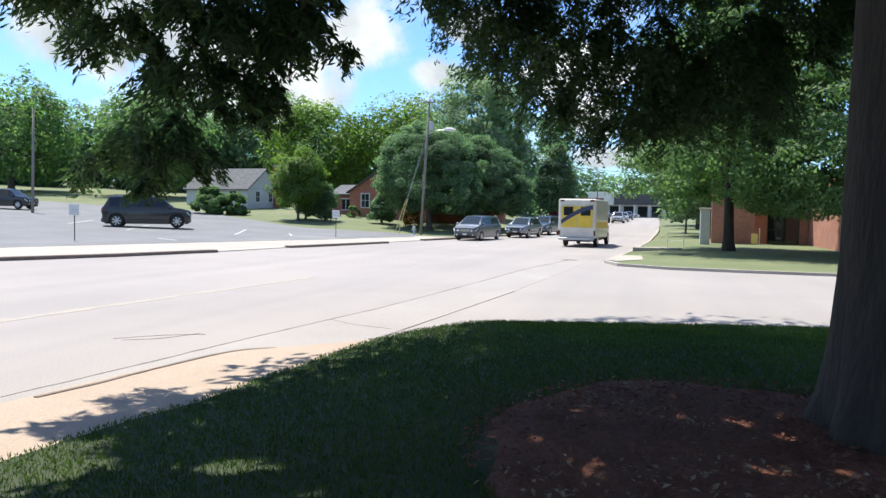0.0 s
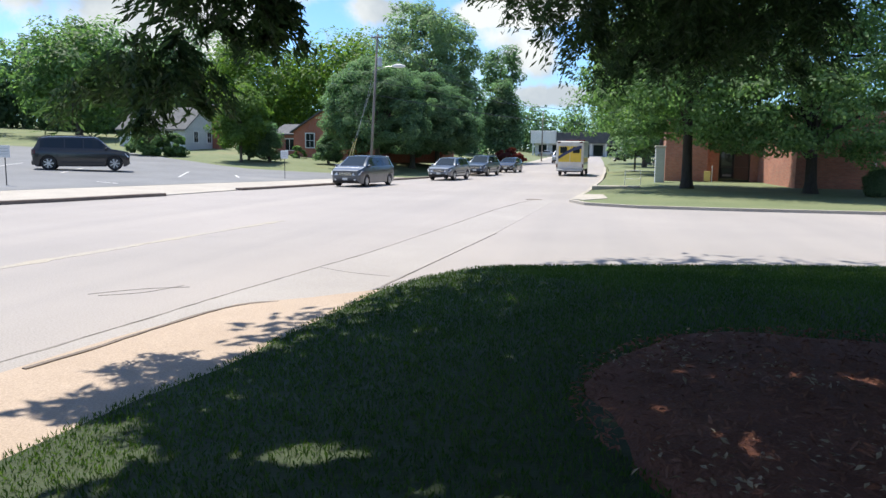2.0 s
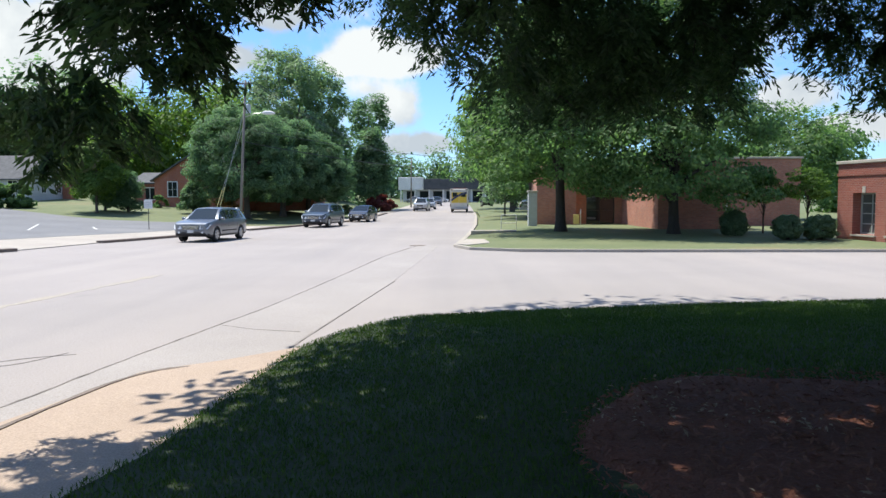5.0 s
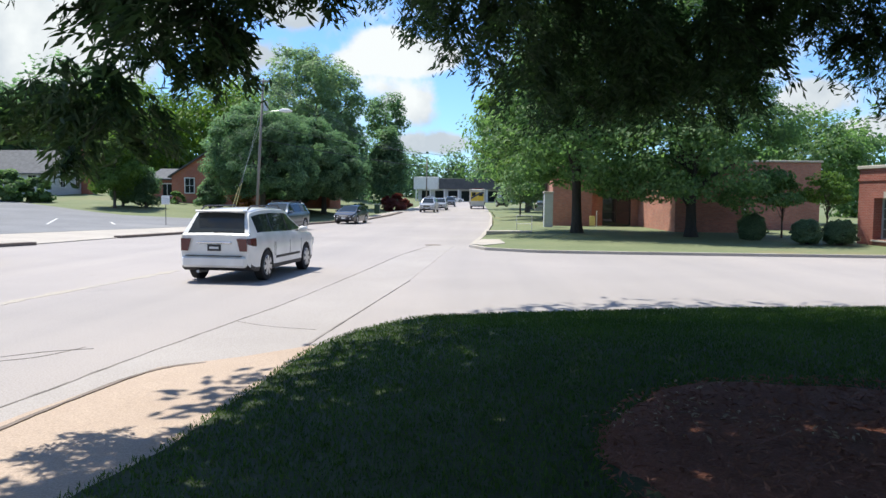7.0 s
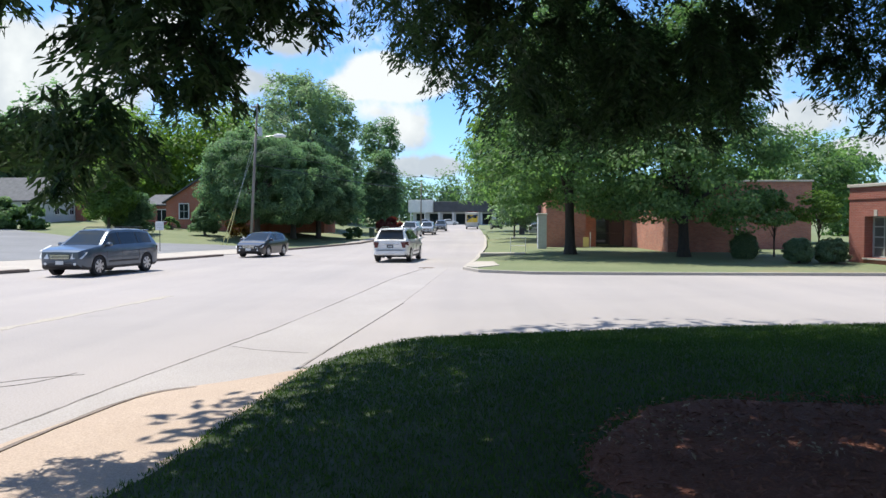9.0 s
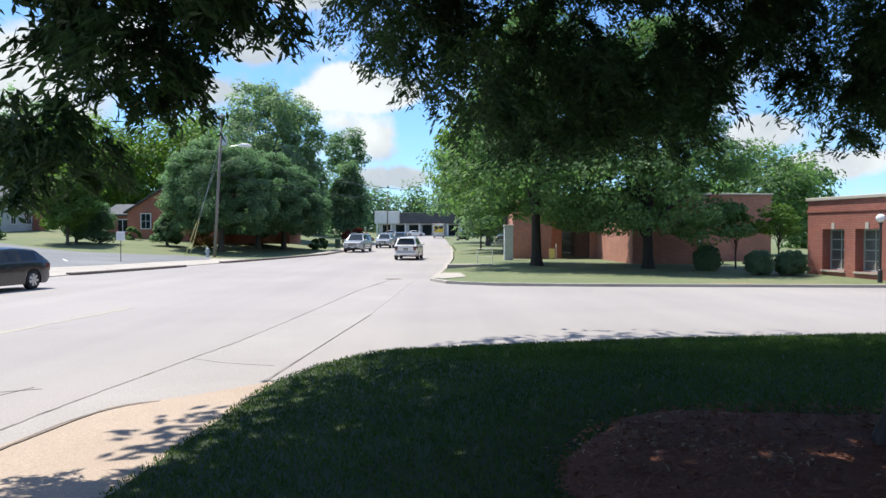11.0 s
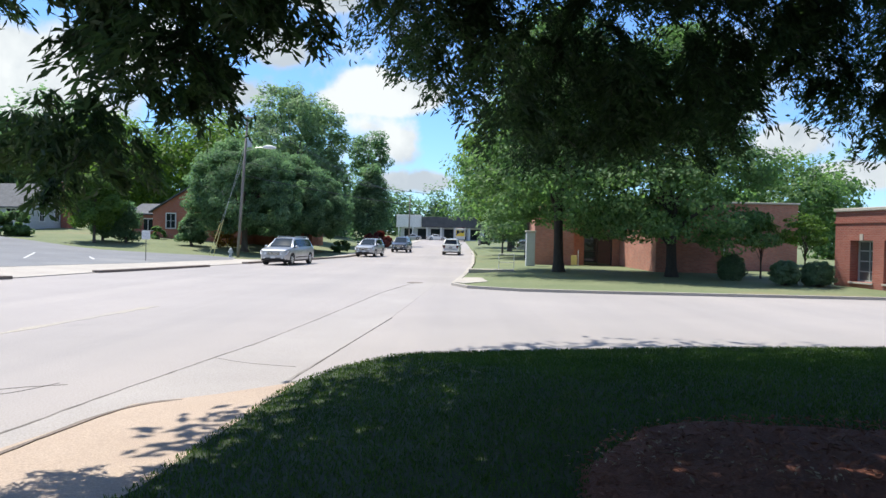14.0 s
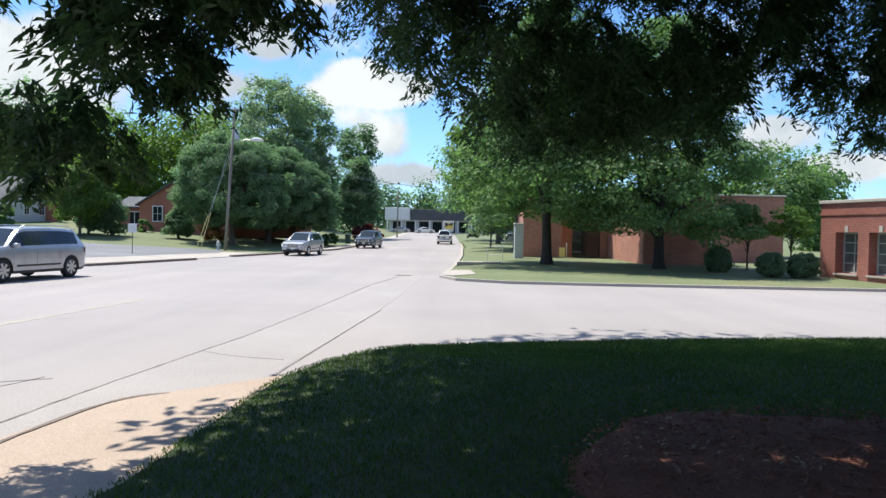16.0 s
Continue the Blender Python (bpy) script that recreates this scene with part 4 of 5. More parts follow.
        ob = new(name, leaf_mesh(name, c, n, a, l, np.full(len(l), width) * rng.uniform(0.7, 1.2, len(l)), LEAF_OAK, 0.2))
        ob.parent = t
        tagged(part("twig", tw, BARK, t), kind="stuff")

    def low_left(x, y):
        return float(np.interp(x, [-4.5, -3.2, -2.9, -2.6, -2.2, -1.8, -1.5, -1.1], [3.6, 3.5, 2.8, 2.6, 2.7, 2.85, 3.1, 3.55])) + 0.08 * math.sin(7 * x)

    def low_right(x, y):
        return float(np.interp(x, [-1.5, -1.2, -0.3, 0.1, 0.5, 1.2, 3.0, 3.6, 4.1, 4.5, 4.9, 5.4, 6.5], [4.6, 4.3, 3.85, 3.5, 3.05, 2.75, 2.8, 3.1, 3.8, 4.2, 3.9, 3.1, 2.95])) + 0.12 * math.sin(5 * x)

    sprays("spray", ((-3.0, 4.9, 2.5), (-1.15, 6.9, 4.9)), 76, 0.30, 260, 0.13, 0.032, low_left)
    sprays("spray", ((-1.4, 8.6, 2.6), (7.2, 11.6, 6.6)), 430, 0.42, 260, 0.125, 0.032, low_right)

    sprays("spray", ((-4.4, 4.9, 3.5), (-3.2, 6.9, 4.9)), 24, 0.30, 260, 0.125, 0.028, low_left)
    # low hanging branch ends
    sprays("spray", ((-3.05, 5.6, 2.15), (-2.75, 6.1, 2.9)), 9, 0.20, 120, 0.13, 0.03, lambda x, y: 1.9)
    sprays("spray", ((-3.8, 5.6, 2.3), (-2.4, 6.6, 2.95)), 17, 0.24, 160, 0.13, 0.03, lambda x, y: 2.05)

    # the closed roof of the crown, over the lawn
    n = 66000
    p = rng.uniform([-6.2, -9, 5.4], [14.5, 19.4, 10.2], (n * 2, 3))
    q = np.abs((p[:, :2] - [3.9, 5.2]) / [9.0, 13.5])
    edge = (q ** 3).sum(1) + 0.10 * np.sin(p[:, 0] * 2.1 + np.sin(p[:, 1] * 1.7)) * np.sin(p[:, 1] * 1.9) + rng.normal(size=len(p)) * 0.05
    eye = np.minimum(np.hypot(p[:, 0] - 0.0, p[:, 1] - 0.2), np.hypot(p[:, 0] - 2.0, p[:, 1] + 0.7))
    hole = np.sin(p[:, 0] * 1.3 + 1.0) * np.sin(p[:, 1] * 1.1 + 0.4) + 0.5 * np.sin(p[:, 0] * 2.9) * np.sin(p[:, 1] * 3.3)
    behind = p[:, 1] < 0.5
    # two gaps through which the sun reaches the lawn by the pavement
    down = p[:, :2] - p[:, 2:] * (SUN_WAY.x / SUN_WAY.z, SUN_WAY.y / SUN_WAY.z)
    for gx, gy, gw, gh in ((-2.5, 3.6, 1.05, 0.75), (-0.6, 3.7, 0.36, 0.24)):
        hole = np.where(((down[:, 0] - gx) / gw) ** 2 + ((down[:, 1] - gy) / gh) ** 2 < 1 + 0.5 * np.sin(p[:, 0] * 9) * np.sin(p[:, 2] * 7), 9.0, hole)
    keep = (edge < 1) & ((p[:, 2] > 2.0 + 0.43 * np.hypot(p[:, 0], p[:, 1] - 0.2) + 0.35) | behind) & (hole < 1.1)
    p = p[keep][:n]
    nn = rng.normal(size=p.shape) * 0.6 + [0, 0, 1]
    nn /= np.linalg.norm(nn, axis=1)[:, None]
    ls = rng.uniform(0.28, 0.5, len(p)) * np.where(edge[keep][:n] > 0.8, 0.74, 1.0)
    ob = new("crown", leaf_cloud("crown", p - org, nn, ls, ls * 0.42, rng, LEAF_OAK))
    ob.parent = t


oak()


def mulch_bed():
    rng = np.random.default_rng(5)
    cx, cy, r = 2.85, 4.55, 2.1
    bm = bmesh.new()
    rings = []
    for i, f in enumerate((0.0, 0.25, 0.5, 0.75, 0.92, 1.0)):
        ring = []
        for k in range(48):
            a = k * math.tau / 48
            rr = r * f * (1 + 0.06 * math.sin(3 * a + 1) + 0.04 * math.sin(7 * a))
            x, y = cx + rr * math.cos(a), cy + rr * math.sin(a)
            ring.append(bm.verts.new((x, y, lawn_z(x, y) + (0.05 if f < 0.95 else -0.03) + 0.015 * math.sin(9 * x) * math.cos(8 * y))))
        rings.append(ring)
    for r0, r1 in zip(rings[1:], rings[2:]):
        for k in range(48):
            bm.faces.new((r0[k], r1[k], r1[(k + 1) % 48], r0[(k + 1) % 48]))
    bm.faces.new(rings[1])
    bmesh.ops.recalc_face_normals(bm, faces=bm.faces[:])
    tagged(part("mulch_bed", bm, MULCH, smooth=True), "brown wood mulch bed round the oak trunk", "mulch", kind="structure")
    for name, mt, n, l, lab in (("mulch_chips", CHIP, 5000, 0.07, "brown wood chips on the mulch bed"), ("fallen_leaves", DRYLEAF, 700, 0.055, "pale dry leaves lying on the mulch")):
        a = rng.uniform(0, math.tau, n)
        rr = r * np.sqrt(rng.uniform(0, 1, n))
        if name == "fallen_leaves":
            spots = rng.uniform(0, math.tau, 9)
            a = spots[rng.integers(0, 9, n)] + rng.normal(size=n) * 0.16
            rr = r * np.clip(np.array([0.9, 0.5, 0.8, 0.65, 0.95, 0.3, 0.75, 0.85, 0.6])[rng.integers(0, 9, n)] + rng.normal(size=n) * 0.08, 0, 1.05)
        x, y = cx + rr * np.cos(a), cy + rr * np.sin(a)
        z = np.array([lawn_z(i, j) for i, j in zip(x, y)]) + 0.062 + rng.uniform(0, 0.02, n)
        nn = rng.normal(size=(n, 3)) * 0.35 + [0, 0, 1]
        nn /= np.linalg.norm(nn, axis=1)[:, None]
        ls = l * rng.uniform(0.5, 1.3, n)
        tagged(new(name, leaf_cloud(name, np.stack([x, y, z], 1), nn, ls, ls * (0.28 if name == "mulch_chips" else 0.45), rng, mt)), lab, "mulch" if name == "mulch_chips" else "leaves", kind="stuff")


mulch_bed()


def grass_patch(name, label, xr, yr, count, height, zf, inside, seed, width=0.011, material=None):
    """Blades of grass, each a bent narrow leaf."""
    rng = np.random.default_rng(seed)
    x, y = rng.uniform(*xr, count), rng.uniform(*yr, count)
    ok = np.array([inside(a, b) for a, b in zip(x, y)])
    x, y = x[ok], y[ok]
    z = np.array([zf(a, b) + elev(a, b) for a, b in zip(x, y)])
    n = len(x)
    up = rng.normal(size=(n, 3)) * 0.38 + [0, 0, 1]
    up /= np.linalg.norm(up, axis=1)[:, None]
    side = np.cross(up, rng.normal(size=(n, 3)))
    side /= np.linalg.norm(side, axis=1)[:, None]
    h = height * rng.uniform(0.5, 1.3, n)
    me = leaf_mesh(name, np.stack([x, y, z], 1) + up * (h * 0.45)[:, None], side, up, h, width * rng.uniform(0.7, 1.4, n), material or GRASS_BLADE, 0.3)
    return tagged(new(name, me), label, "grass", kind="stuff")


def on_near_lawn(x, y):
    if (x - 2.85) ** 2 + (y - 4.55) ** 2 < 2.0 ** 2:
        return False
    left = np.interp(y, [-1, 4.69, 5.5, 6.93, 9.35, 10.45, 11.75, 12.55, 13.35, 14.2], [-2.95, -2.4, -2.2, -2.1, -1.9, -1.52, -0.42, 1.58, 4.14, 9.5])
    return x > left - 0.05


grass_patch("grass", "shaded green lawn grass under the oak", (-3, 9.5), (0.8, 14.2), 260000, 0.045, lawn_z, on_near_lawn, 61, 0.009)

# ---- street furniture ----
def utility_pole(at, top, label, lamp=True):
    """A leaning timber pole with crossarms, cans and a street lamp arm."""
    t = thing("utility_pole", label, "utility pole", at)
    tip = Vector(top) - Vector(at)
    part("pole", tube(bmesh.new(), [(0, 0, -0.3), tip * 0.5, tip], [0.13, 0.11, 0.08], 12), POLE_WOOD, t, smooth=True)
    if lamp:
        p = tip * 0.975
        part("crossarm", boxed((p.x - 0.5, p.y - 0.16, p.z - 0.06), (p.x + 0.5, p.y - 0.06, p.z + 0.06), 0.01), POLE_WOOD, t)
        for k in (-0.42, -0.2, 0.2, 0.42):
            part("insulator", tube(bmesh.new(), [(p.x + k, p.y - 0.11, p.z + 0.06), (p.x + k, p.y - 0.11, p.z + 0.2)], [0.045, 0.03], 6), STONE, t)
        p = tip * 0.80
        part("transformer", tube(bmesh.new(), [(p.x + 0.35, p.y - 0.1, p.z - 0.35), (p.x + 0.35, p.y - 0.1, p.z + 0.35), (p.x + 0.35, p.y - 0.1, p.z + 0.42)], [0.2, 0.2, 0.1], 12), GREY_METAL, t)
        p = tip * 0.765
        arm = part("lamp_arm", tube(bmesh.new(), [(p.x, p.y, p.z - 0.25), (p.x + 0.9, p.y - 0.1, p.z + 0.05), (p.x + 1.6, p.y - 0.15, p.z + 0.08)], [0.035, 0.03, 0.03], 6), GREY_METAL, t)
        head = bmesh.new()
        tube(head, [(p.x + 1.5, p.y - 0.15, p.z + 0.08), (p.x + 1.8, p.y - 0.17, p.z + 0.10), (p.x + 2.25, p.y - 0.2, p.z + 0.08), (p.x + 2.6, p.y - 0.22, p.z + 0.02)], [0.07, 0.17, 0.17, 0.06], 10)
        part("lamp_head", head, WHITE_PAINT, t, "pale street lamp head")
    return t


utility_pole((-17.96, 61.7, 0.15), (-17.3, 61.7, 11.9), "tall leaning timber utility pole with a street lamp")
utility_pole((-50.5, 52, 1.6), (-50.3, 52, 10.5), "plain timber utility pole behind the parking lot", False)
utility_pole((-7.9, 128, 0.85), (-7.8, 128, 9.3), "far timber utility pole beside the street", False)


def wire(a, b, sag, r=0.02):
    t = thing("overhead_wire", "thin black overhead wire between poles", "wire", group="overhead wires")
    pts = []
    for k in range(13):
        f = k / 12
        p = Vector(a).lerp(b, f)
        p.z -= sag * 4 * f * (1 - f)
        pts.append(p)
    part("cable", tube(bmesh.new(), pts, [r] * 13, 5), FRAME_DARK, t)


for k, dz in ((-0.7, 0), (0.35, 0), (0.7, 0)):
    wire((-17.35 + k, 61.6, 11.85 + dz), (-8 + k, 128, 9.2), 1.2)
wire((-17.5, 61.6, 8.0), (3.6, 84, 6.6), 0.5, 0.022)
wire((-17.6, 61.6, 6.9), (2.5, 100, 5.9), 0.5, 0.03)
for k, (x, y) in enumerate(((-19.7, 60.8), (-20.1, 61.0))):
    g = thing("guy_wire", "steel guy wire with yellow plastic guard", "guy wire", (x, y, elev(x, y)), group="guy wires")
    top = Vector((-17.45, 61.7, 9.5 - k)) - Vector((x, y, elev(x, y)))
    part("cable", tube(bmesh.new(), [top * 0.2, top], [0.012, 0.012], 5), GREY_METAL, g)
    part("guard", tube(bmesh.new(), [(0, 0, -0.05), top * 0.32], [0.03, 0.03], 7), plain("yellow guard", (0.60, 0.53, 0.24), 0.6), g, "yellow plastic guard")


def hydrant(at):
    t = thing("fire_hydrant", "pale grey fire hydrant on the verge", "hydrant", at)
    m = SIDING
    part("barrel", tube(bmesh.new(), [(0, 0, -0.1), (0, 0, 0.05), (0, 0, 0.06), (0, 0, 0.5), (0, 0, 0.52), (0, 0, 0.56)], [0.17, 0.17, 0.11, 0.11, 0.15, 0.15], 14), m, t)
    part("bonnet", tube(bmesh.new(), [(0, 0, 0.562), (0, 0, 0.66), (0, 0, 0.72), (0, 0, 0.79)], [0.14, 0.11, 0.04, 0.03], 14), m, t)
    for s in (-1, 1):
        part("nozzle", tube(bmesh.new(), [(s * 0.1, 0, 0.4), (s * 0.2, 0, 0.4)], [0.06, 0.06], 10), m, t)


hydrant((-18.15, 60.45, elev(-18.15, 60.45)))


def notice(at, tall):
    t = thing("parking_sign", "small white notice on a thin metal post", "sign", at, 12, group="lot signs")
    part("post", tube(bmesh.new(), [(0, 0, -0.2), (0, 0, tall - 0.1)], [0.025, 0.025], 6), FRAME_DARK, t)
    part("plate", boxed((-0.26, -0.045, tall - 0.56), (0.26, -0.028, tall), 0.006), WHITE_PAINT, t, "blank looking white plate")
    for k in range(3):
        part("text_bar", boxed((-0.18, -0.05, tall - 0.42 + k * 0.12), (0.18, -0.0465, tall - 0.38 + k * 0.12)), SIDING, t)


notice((-20.05, 48.37, elev(-20.05, 48.37)), 1.95)
notice((-25.53, 29.5, elev(-25.53, 29.5)), 1.85)


def shrub(label, at, r, tall, material, seed, clumps=40, per=120, leaf=0.12, group="shrubs"):
    rng = np.random.default_rng(seed)
    t = thing("shrub", label, "shrub", at, group=group)
    me, mids = crown_mesh("foliage", rng, material, (r, r, tall / 2), 0.0, clumps, per, leaf, "full", 0.3)
    ob = new("foliage", me)
    ob.parent = t
    bm = bmesh.new()
    for k in range(5):
        m = Vector(mids[k])
        tube(bm, [(0.05 * k - 0.1, 0, -0.1), m * 0.5 + Vector((0, 0, 0.1)), m], [0.03, 0.02, 0.008], 5)
    part("stems", bm, BARK_GREY, t)


# the paler leaf stands in for sunlight on the shrubs' shaded side
for i, (x, y, r, h) in enumerate(((13.45, 36.6, 0.56, 1.12), (14.75, 33.7, 0.58, 0.92), (16.15, 33.6, 0.7, 0.9))):
    shrub("clipped round green shrub before the brick wing", (x, y, 0.32), r, h, LEAF_PALE, 70 + i, 150, 170, 0.07)
shrub("large loose green shrub by the grey house", (-42.4, 66.4, elev(-42.4, 66.4)), 1.7, 2.6, LEAF_MID, 80, 50, 140, 0.28)
shrub("rounded green shrub by the grey house", (-40.4, 68.4, elev(-40.4, 68.4)), 1.25, 2.1, LEAF_MID, 81, 40, 120, 0.25)
shrub("ochre leaved shrub behind the pole", (-22.0, 72, elev(-22, 72)), 1.1, 2.4, LEAF_OCHRE, 82, 30, 100, 0.2)
shrub("small green shrub on the verge", (-12.6, 82, elev(-12.6, 82)), 1.0, 1.3, LEAF_MID, 83, 30, 100, 0.2)
shrub("wide red leaved shrub beside the street", (-10.6, 103, elev(-10.6, 103)), 2.0, 2.0, LEAF_RED, 84, 60, 130, 0.35)
shrub("low green foundation shrub by the brick house", (-30.5, 76.5, elev(-30.5, 76.5)), 0.9, 1.1, LEAF_MID, 85, 25, 90, 0.2)
for i, (x, y, h, sp) in enumerate(((15.6, 38.4, 2.9, 1.1), (17.6, 38.0, 3.2, 1.35))):
    tree("small multi-stemmed green tree beside the brick wing", (x, y, 0.3), h, sp, 0.045, LEAF_LIME, 90 + i, 0.58, 60, 70, 0.12, "broad", limbs=12, clump=0.42, group="small trees")


def globe_lamp(at):
    t = thing("globe_lamp", "white globe lantern on a dark post", "street lamp", at)
    part("post", tube(bmesh.new(), [(0, 0, -0.2), (0, 0, 0.3), (0, 0, 0.35), (0, 0, 2.1), (0, 0, 2.2)], [0.09, 0.09, 0.05, 0.045, 0.08], 10), FRAME_DARK, t)
    part("globe", tube(bmesh.new(), [(0, 0, 2.2 + 0.17 * (1 - math.cos(k * math.pi / 8))) for k in range(9)], [0.02 + 0.16 * math.sin(k * math.pi / 8) for k in range(9)], 14), WHITE_PAINT, t, "white glass globe", smooth=True)
    part("finial", tube(bmesh.new(), [(0, 0, 2.54), (0, 0, 2.66)], [0.04, 0.01], 8), FRAME_DARK, t)


globe_lamp((17.78, 29.6, 0.3))


def shop_row():
    """Low shops closing the end of the street."""
    t = thing("shop_row", "long low shop row with dark fascia and white columns", "building", (-2, 192, elev(-2, 192) - 0.1))
    holes = [(k * 3.4 + 1.0, k * 3.4 + 3.4, 0.2, 2.9) for k in range(9)]
    wall_with_holes("wall", 34, 4.2, 0.3, holes, SIDING, t).matrix_basis = pose(-12, 0, 0)
    for h in holes:
        part("window", boxed((h[0] - 12, 0.15, h[2]), (h[1] - 12, 0.18, h[3])), GLASS, t)
    part("fascia", boxed((-6.5, -1.6, 3.3), (22, -0.01, 6.0), 0.05), DARK_METAL, t, "dark grey sloping fascia")
    part("fascia", boxed((-13, -1.2, 3.2), (-6.6, -0.01, 6.4), 0.05), WHITE_PAINT, t, "white fascia block")
    for k in range(9):
        part("column", boxed((-12.5 + k * 3.6, -1.5, -0.3), (-12.2 + k * 3.6, -1.2, 3.29)), WHITE_PAINT, t)
    part("roof", boxed((-12, 0.0, 4.21), (22, 14, 4.5)), DARK_METAL, t)


shop_row()
frame_sign = thing("sign_frame", "empty white wire yard sign frame on the lawn", "sign", (3.1, 44.5, 0.3), 5)
for x in (-0.45, 0.45):
    part("post", tube(bmesh.new(), [(x, 0, -0.1), (x, 0, 0.85)], [0.02, 0.02], 6), WHITE_PAINT, frame_sign)
part("rail", tube(bmesh.new(), [(-0.45, 0, 0.84), (0.45, 0, 0.84)], [0.02, 0.02], 6), WHITE_PAINT, frame_sign)
part("rail", tube(bmesh.new(), [(-0.45, 0, 0.35), (0.45, 0, 0.35)], [0.02, 0.02], 6), WHITE_PAINT, frame_sign)
bin_ = thing("litter_bin", "dark green wheeled refuse bin on the verge", "bin", (-11.2, 88, elev(-11.2, 88)))
part("body", boxed((-0.3, -0.35, 0.0), (0.3, 0.35, 1.0), 0.04), plain("dark green plastic", (0.03, 0.07, 0.05), 0.5), bin_)
part("lid", boxed((-0.32, -0.38, 1.004), (0.32, 0.38, 1.1), 0.03), plain("dark green lid", (0.03, 0.07, 0.05), 0.5), bin_)
post = thing("yard_sign", "small yellow yard sign by the entrance", "sign", (8.0, 50.2, 0.3), 10)
part("plate", boxed((-0.2, -0.02, 0.1), (0.2, 0.02, 0.75), 0.01), plain("pale yellow board", (0.75, 0.62, 0.25), 0.5), post)
part("post", tube(bmesh.new(), [(0.3, 0, -0.2), (0.3, 0, 1.1)], [0.03, 0.03], 6), WHITE_PAINT, post)


# ---- vehicles ----
TYRE = plain("black rubber", (0.018, 0.018, 0.018), 0.85)
TRIM = plain("black plastic trim", (0.022, 0.022, 0.024), 0.55)
ALLOY = plain("silver alloy", (0.55, 0.56, 0.57), 0.3, 0.8)
CHROME = plain("chrome", (0.72, 0.72, 0.73), 0.15, 1.0)
LAMP_CLEAR = plain("clear lamp lens", (0.75, 0.77, 0.78), 0.08, spec=0.8)
LAMP_RED = plain("red lamp lens", (0.09, 0.008, 0.010), 0.15, spec=0.8)
PLATE = plain("number plate", (0.62, 0.63, 0.62), 0.4)
CABIN = plain("dark cabin lining", (0.02, 0.02, 0.022), 0.8)


def paint(name, col, metal=0.3):
    return plain(name, col, 0.32, metal, coat=0.8)


WHITE_CAR, SILVER_CAR = paint("white car paint", (0.72, 0.72, 0.70), 0.0), paint("silver car paint", (0.42, 0.43, 0.44), 0.5)
SLATE_CAR, BLUE_CAR = paint("slate grey car paint", (0.075, 0.085, 0.10), 0.4), paint("grey blue car paint", (0.07, 0.095, 0.125), 0.4)
BLACK_CAR, STEEL_CAR = paint("black car paint", (0.012, 0.013, 0.016), 0.1), paint("steel grey car paint", (0.19, 0.21, 0.235), 0.5)


def slab(corners, thick):
    """A pane: a flat four-sided piece with thickness, corners in order round it."""
    bm = bmesh.new()
    c = [Vector(p) for p in corners]
    n = (c[1] - c[0]).cross(c[3] - c[0]).normalized() * thick
    a = [bm.verts.new(p) for p in c]
    b = [bm.verts.new(p + n) for p in c]
    bm.faces.new(a[::-1]); bm.faces.new(b)
    for i in range(4):
        bm.faces.new((a[i], a[(i + 1) % 4], b[(i + 1) % 4], b[i]))
    bmesh.ops.recalc_face_normals(bm, faces=bm.faces[:])
    return bm


def wheel(parent, x, y, r, side):
    w = part("wheel", tube(bmesh.new(), [(0, -0.11, 0), (0, -0.09, 0), (0, 0.09, 0), (0, 0.11, 0)], [r * 0.93, r, r, r * 0.93], 28), TYRE, parent, "black rubber tyre with silver rim")
    w.matrix_basis = pose(x, y, r)
    rim = part("rim", tube(bmesh.new(), [(0, side * 0.07, 0), (0, side * 0.113, 0)], [r * 0.66, r * 0.64], 24), CABIN, w)
    for k in range(7):
        a = k * math.tau / 7
        ca, sa = math.cos(a), math.sin(a)
        pts = [(u * ca - v * sa, side * 0.116, u * sa + v * ca) for u, v in ((0.03, -0.035), (r * 0.64, -0.05), (r * 0.64, 0.05), (0.03, 0.035))]
        part("spoke", slab(pts, 0.012), ALLOY, w)
    part("rim_ring", tube(bmesh.new(), [(0, side * 0.112, 0), (0, side * 0.122, 0)], [r * 0.68, r * 0.66], 24, False), ALLOY, w)
    part("hub", tube(bmesh.new(), [(0, side * 0.112, 0), (0, side * 0.135, 0)], [0.06, 0.05], 10), ALLOY, w)
    return w


def rounded(x, keys):
    """A profile height at x from (x, height) keys, its corners softened."""
    ks, vs = [k for k, _ in keys], [v for _, v in keys]
    return sum(float(np.interp(x + d, ks, vs)) for d in (-0.05, 0.0, 0.05)) / 3


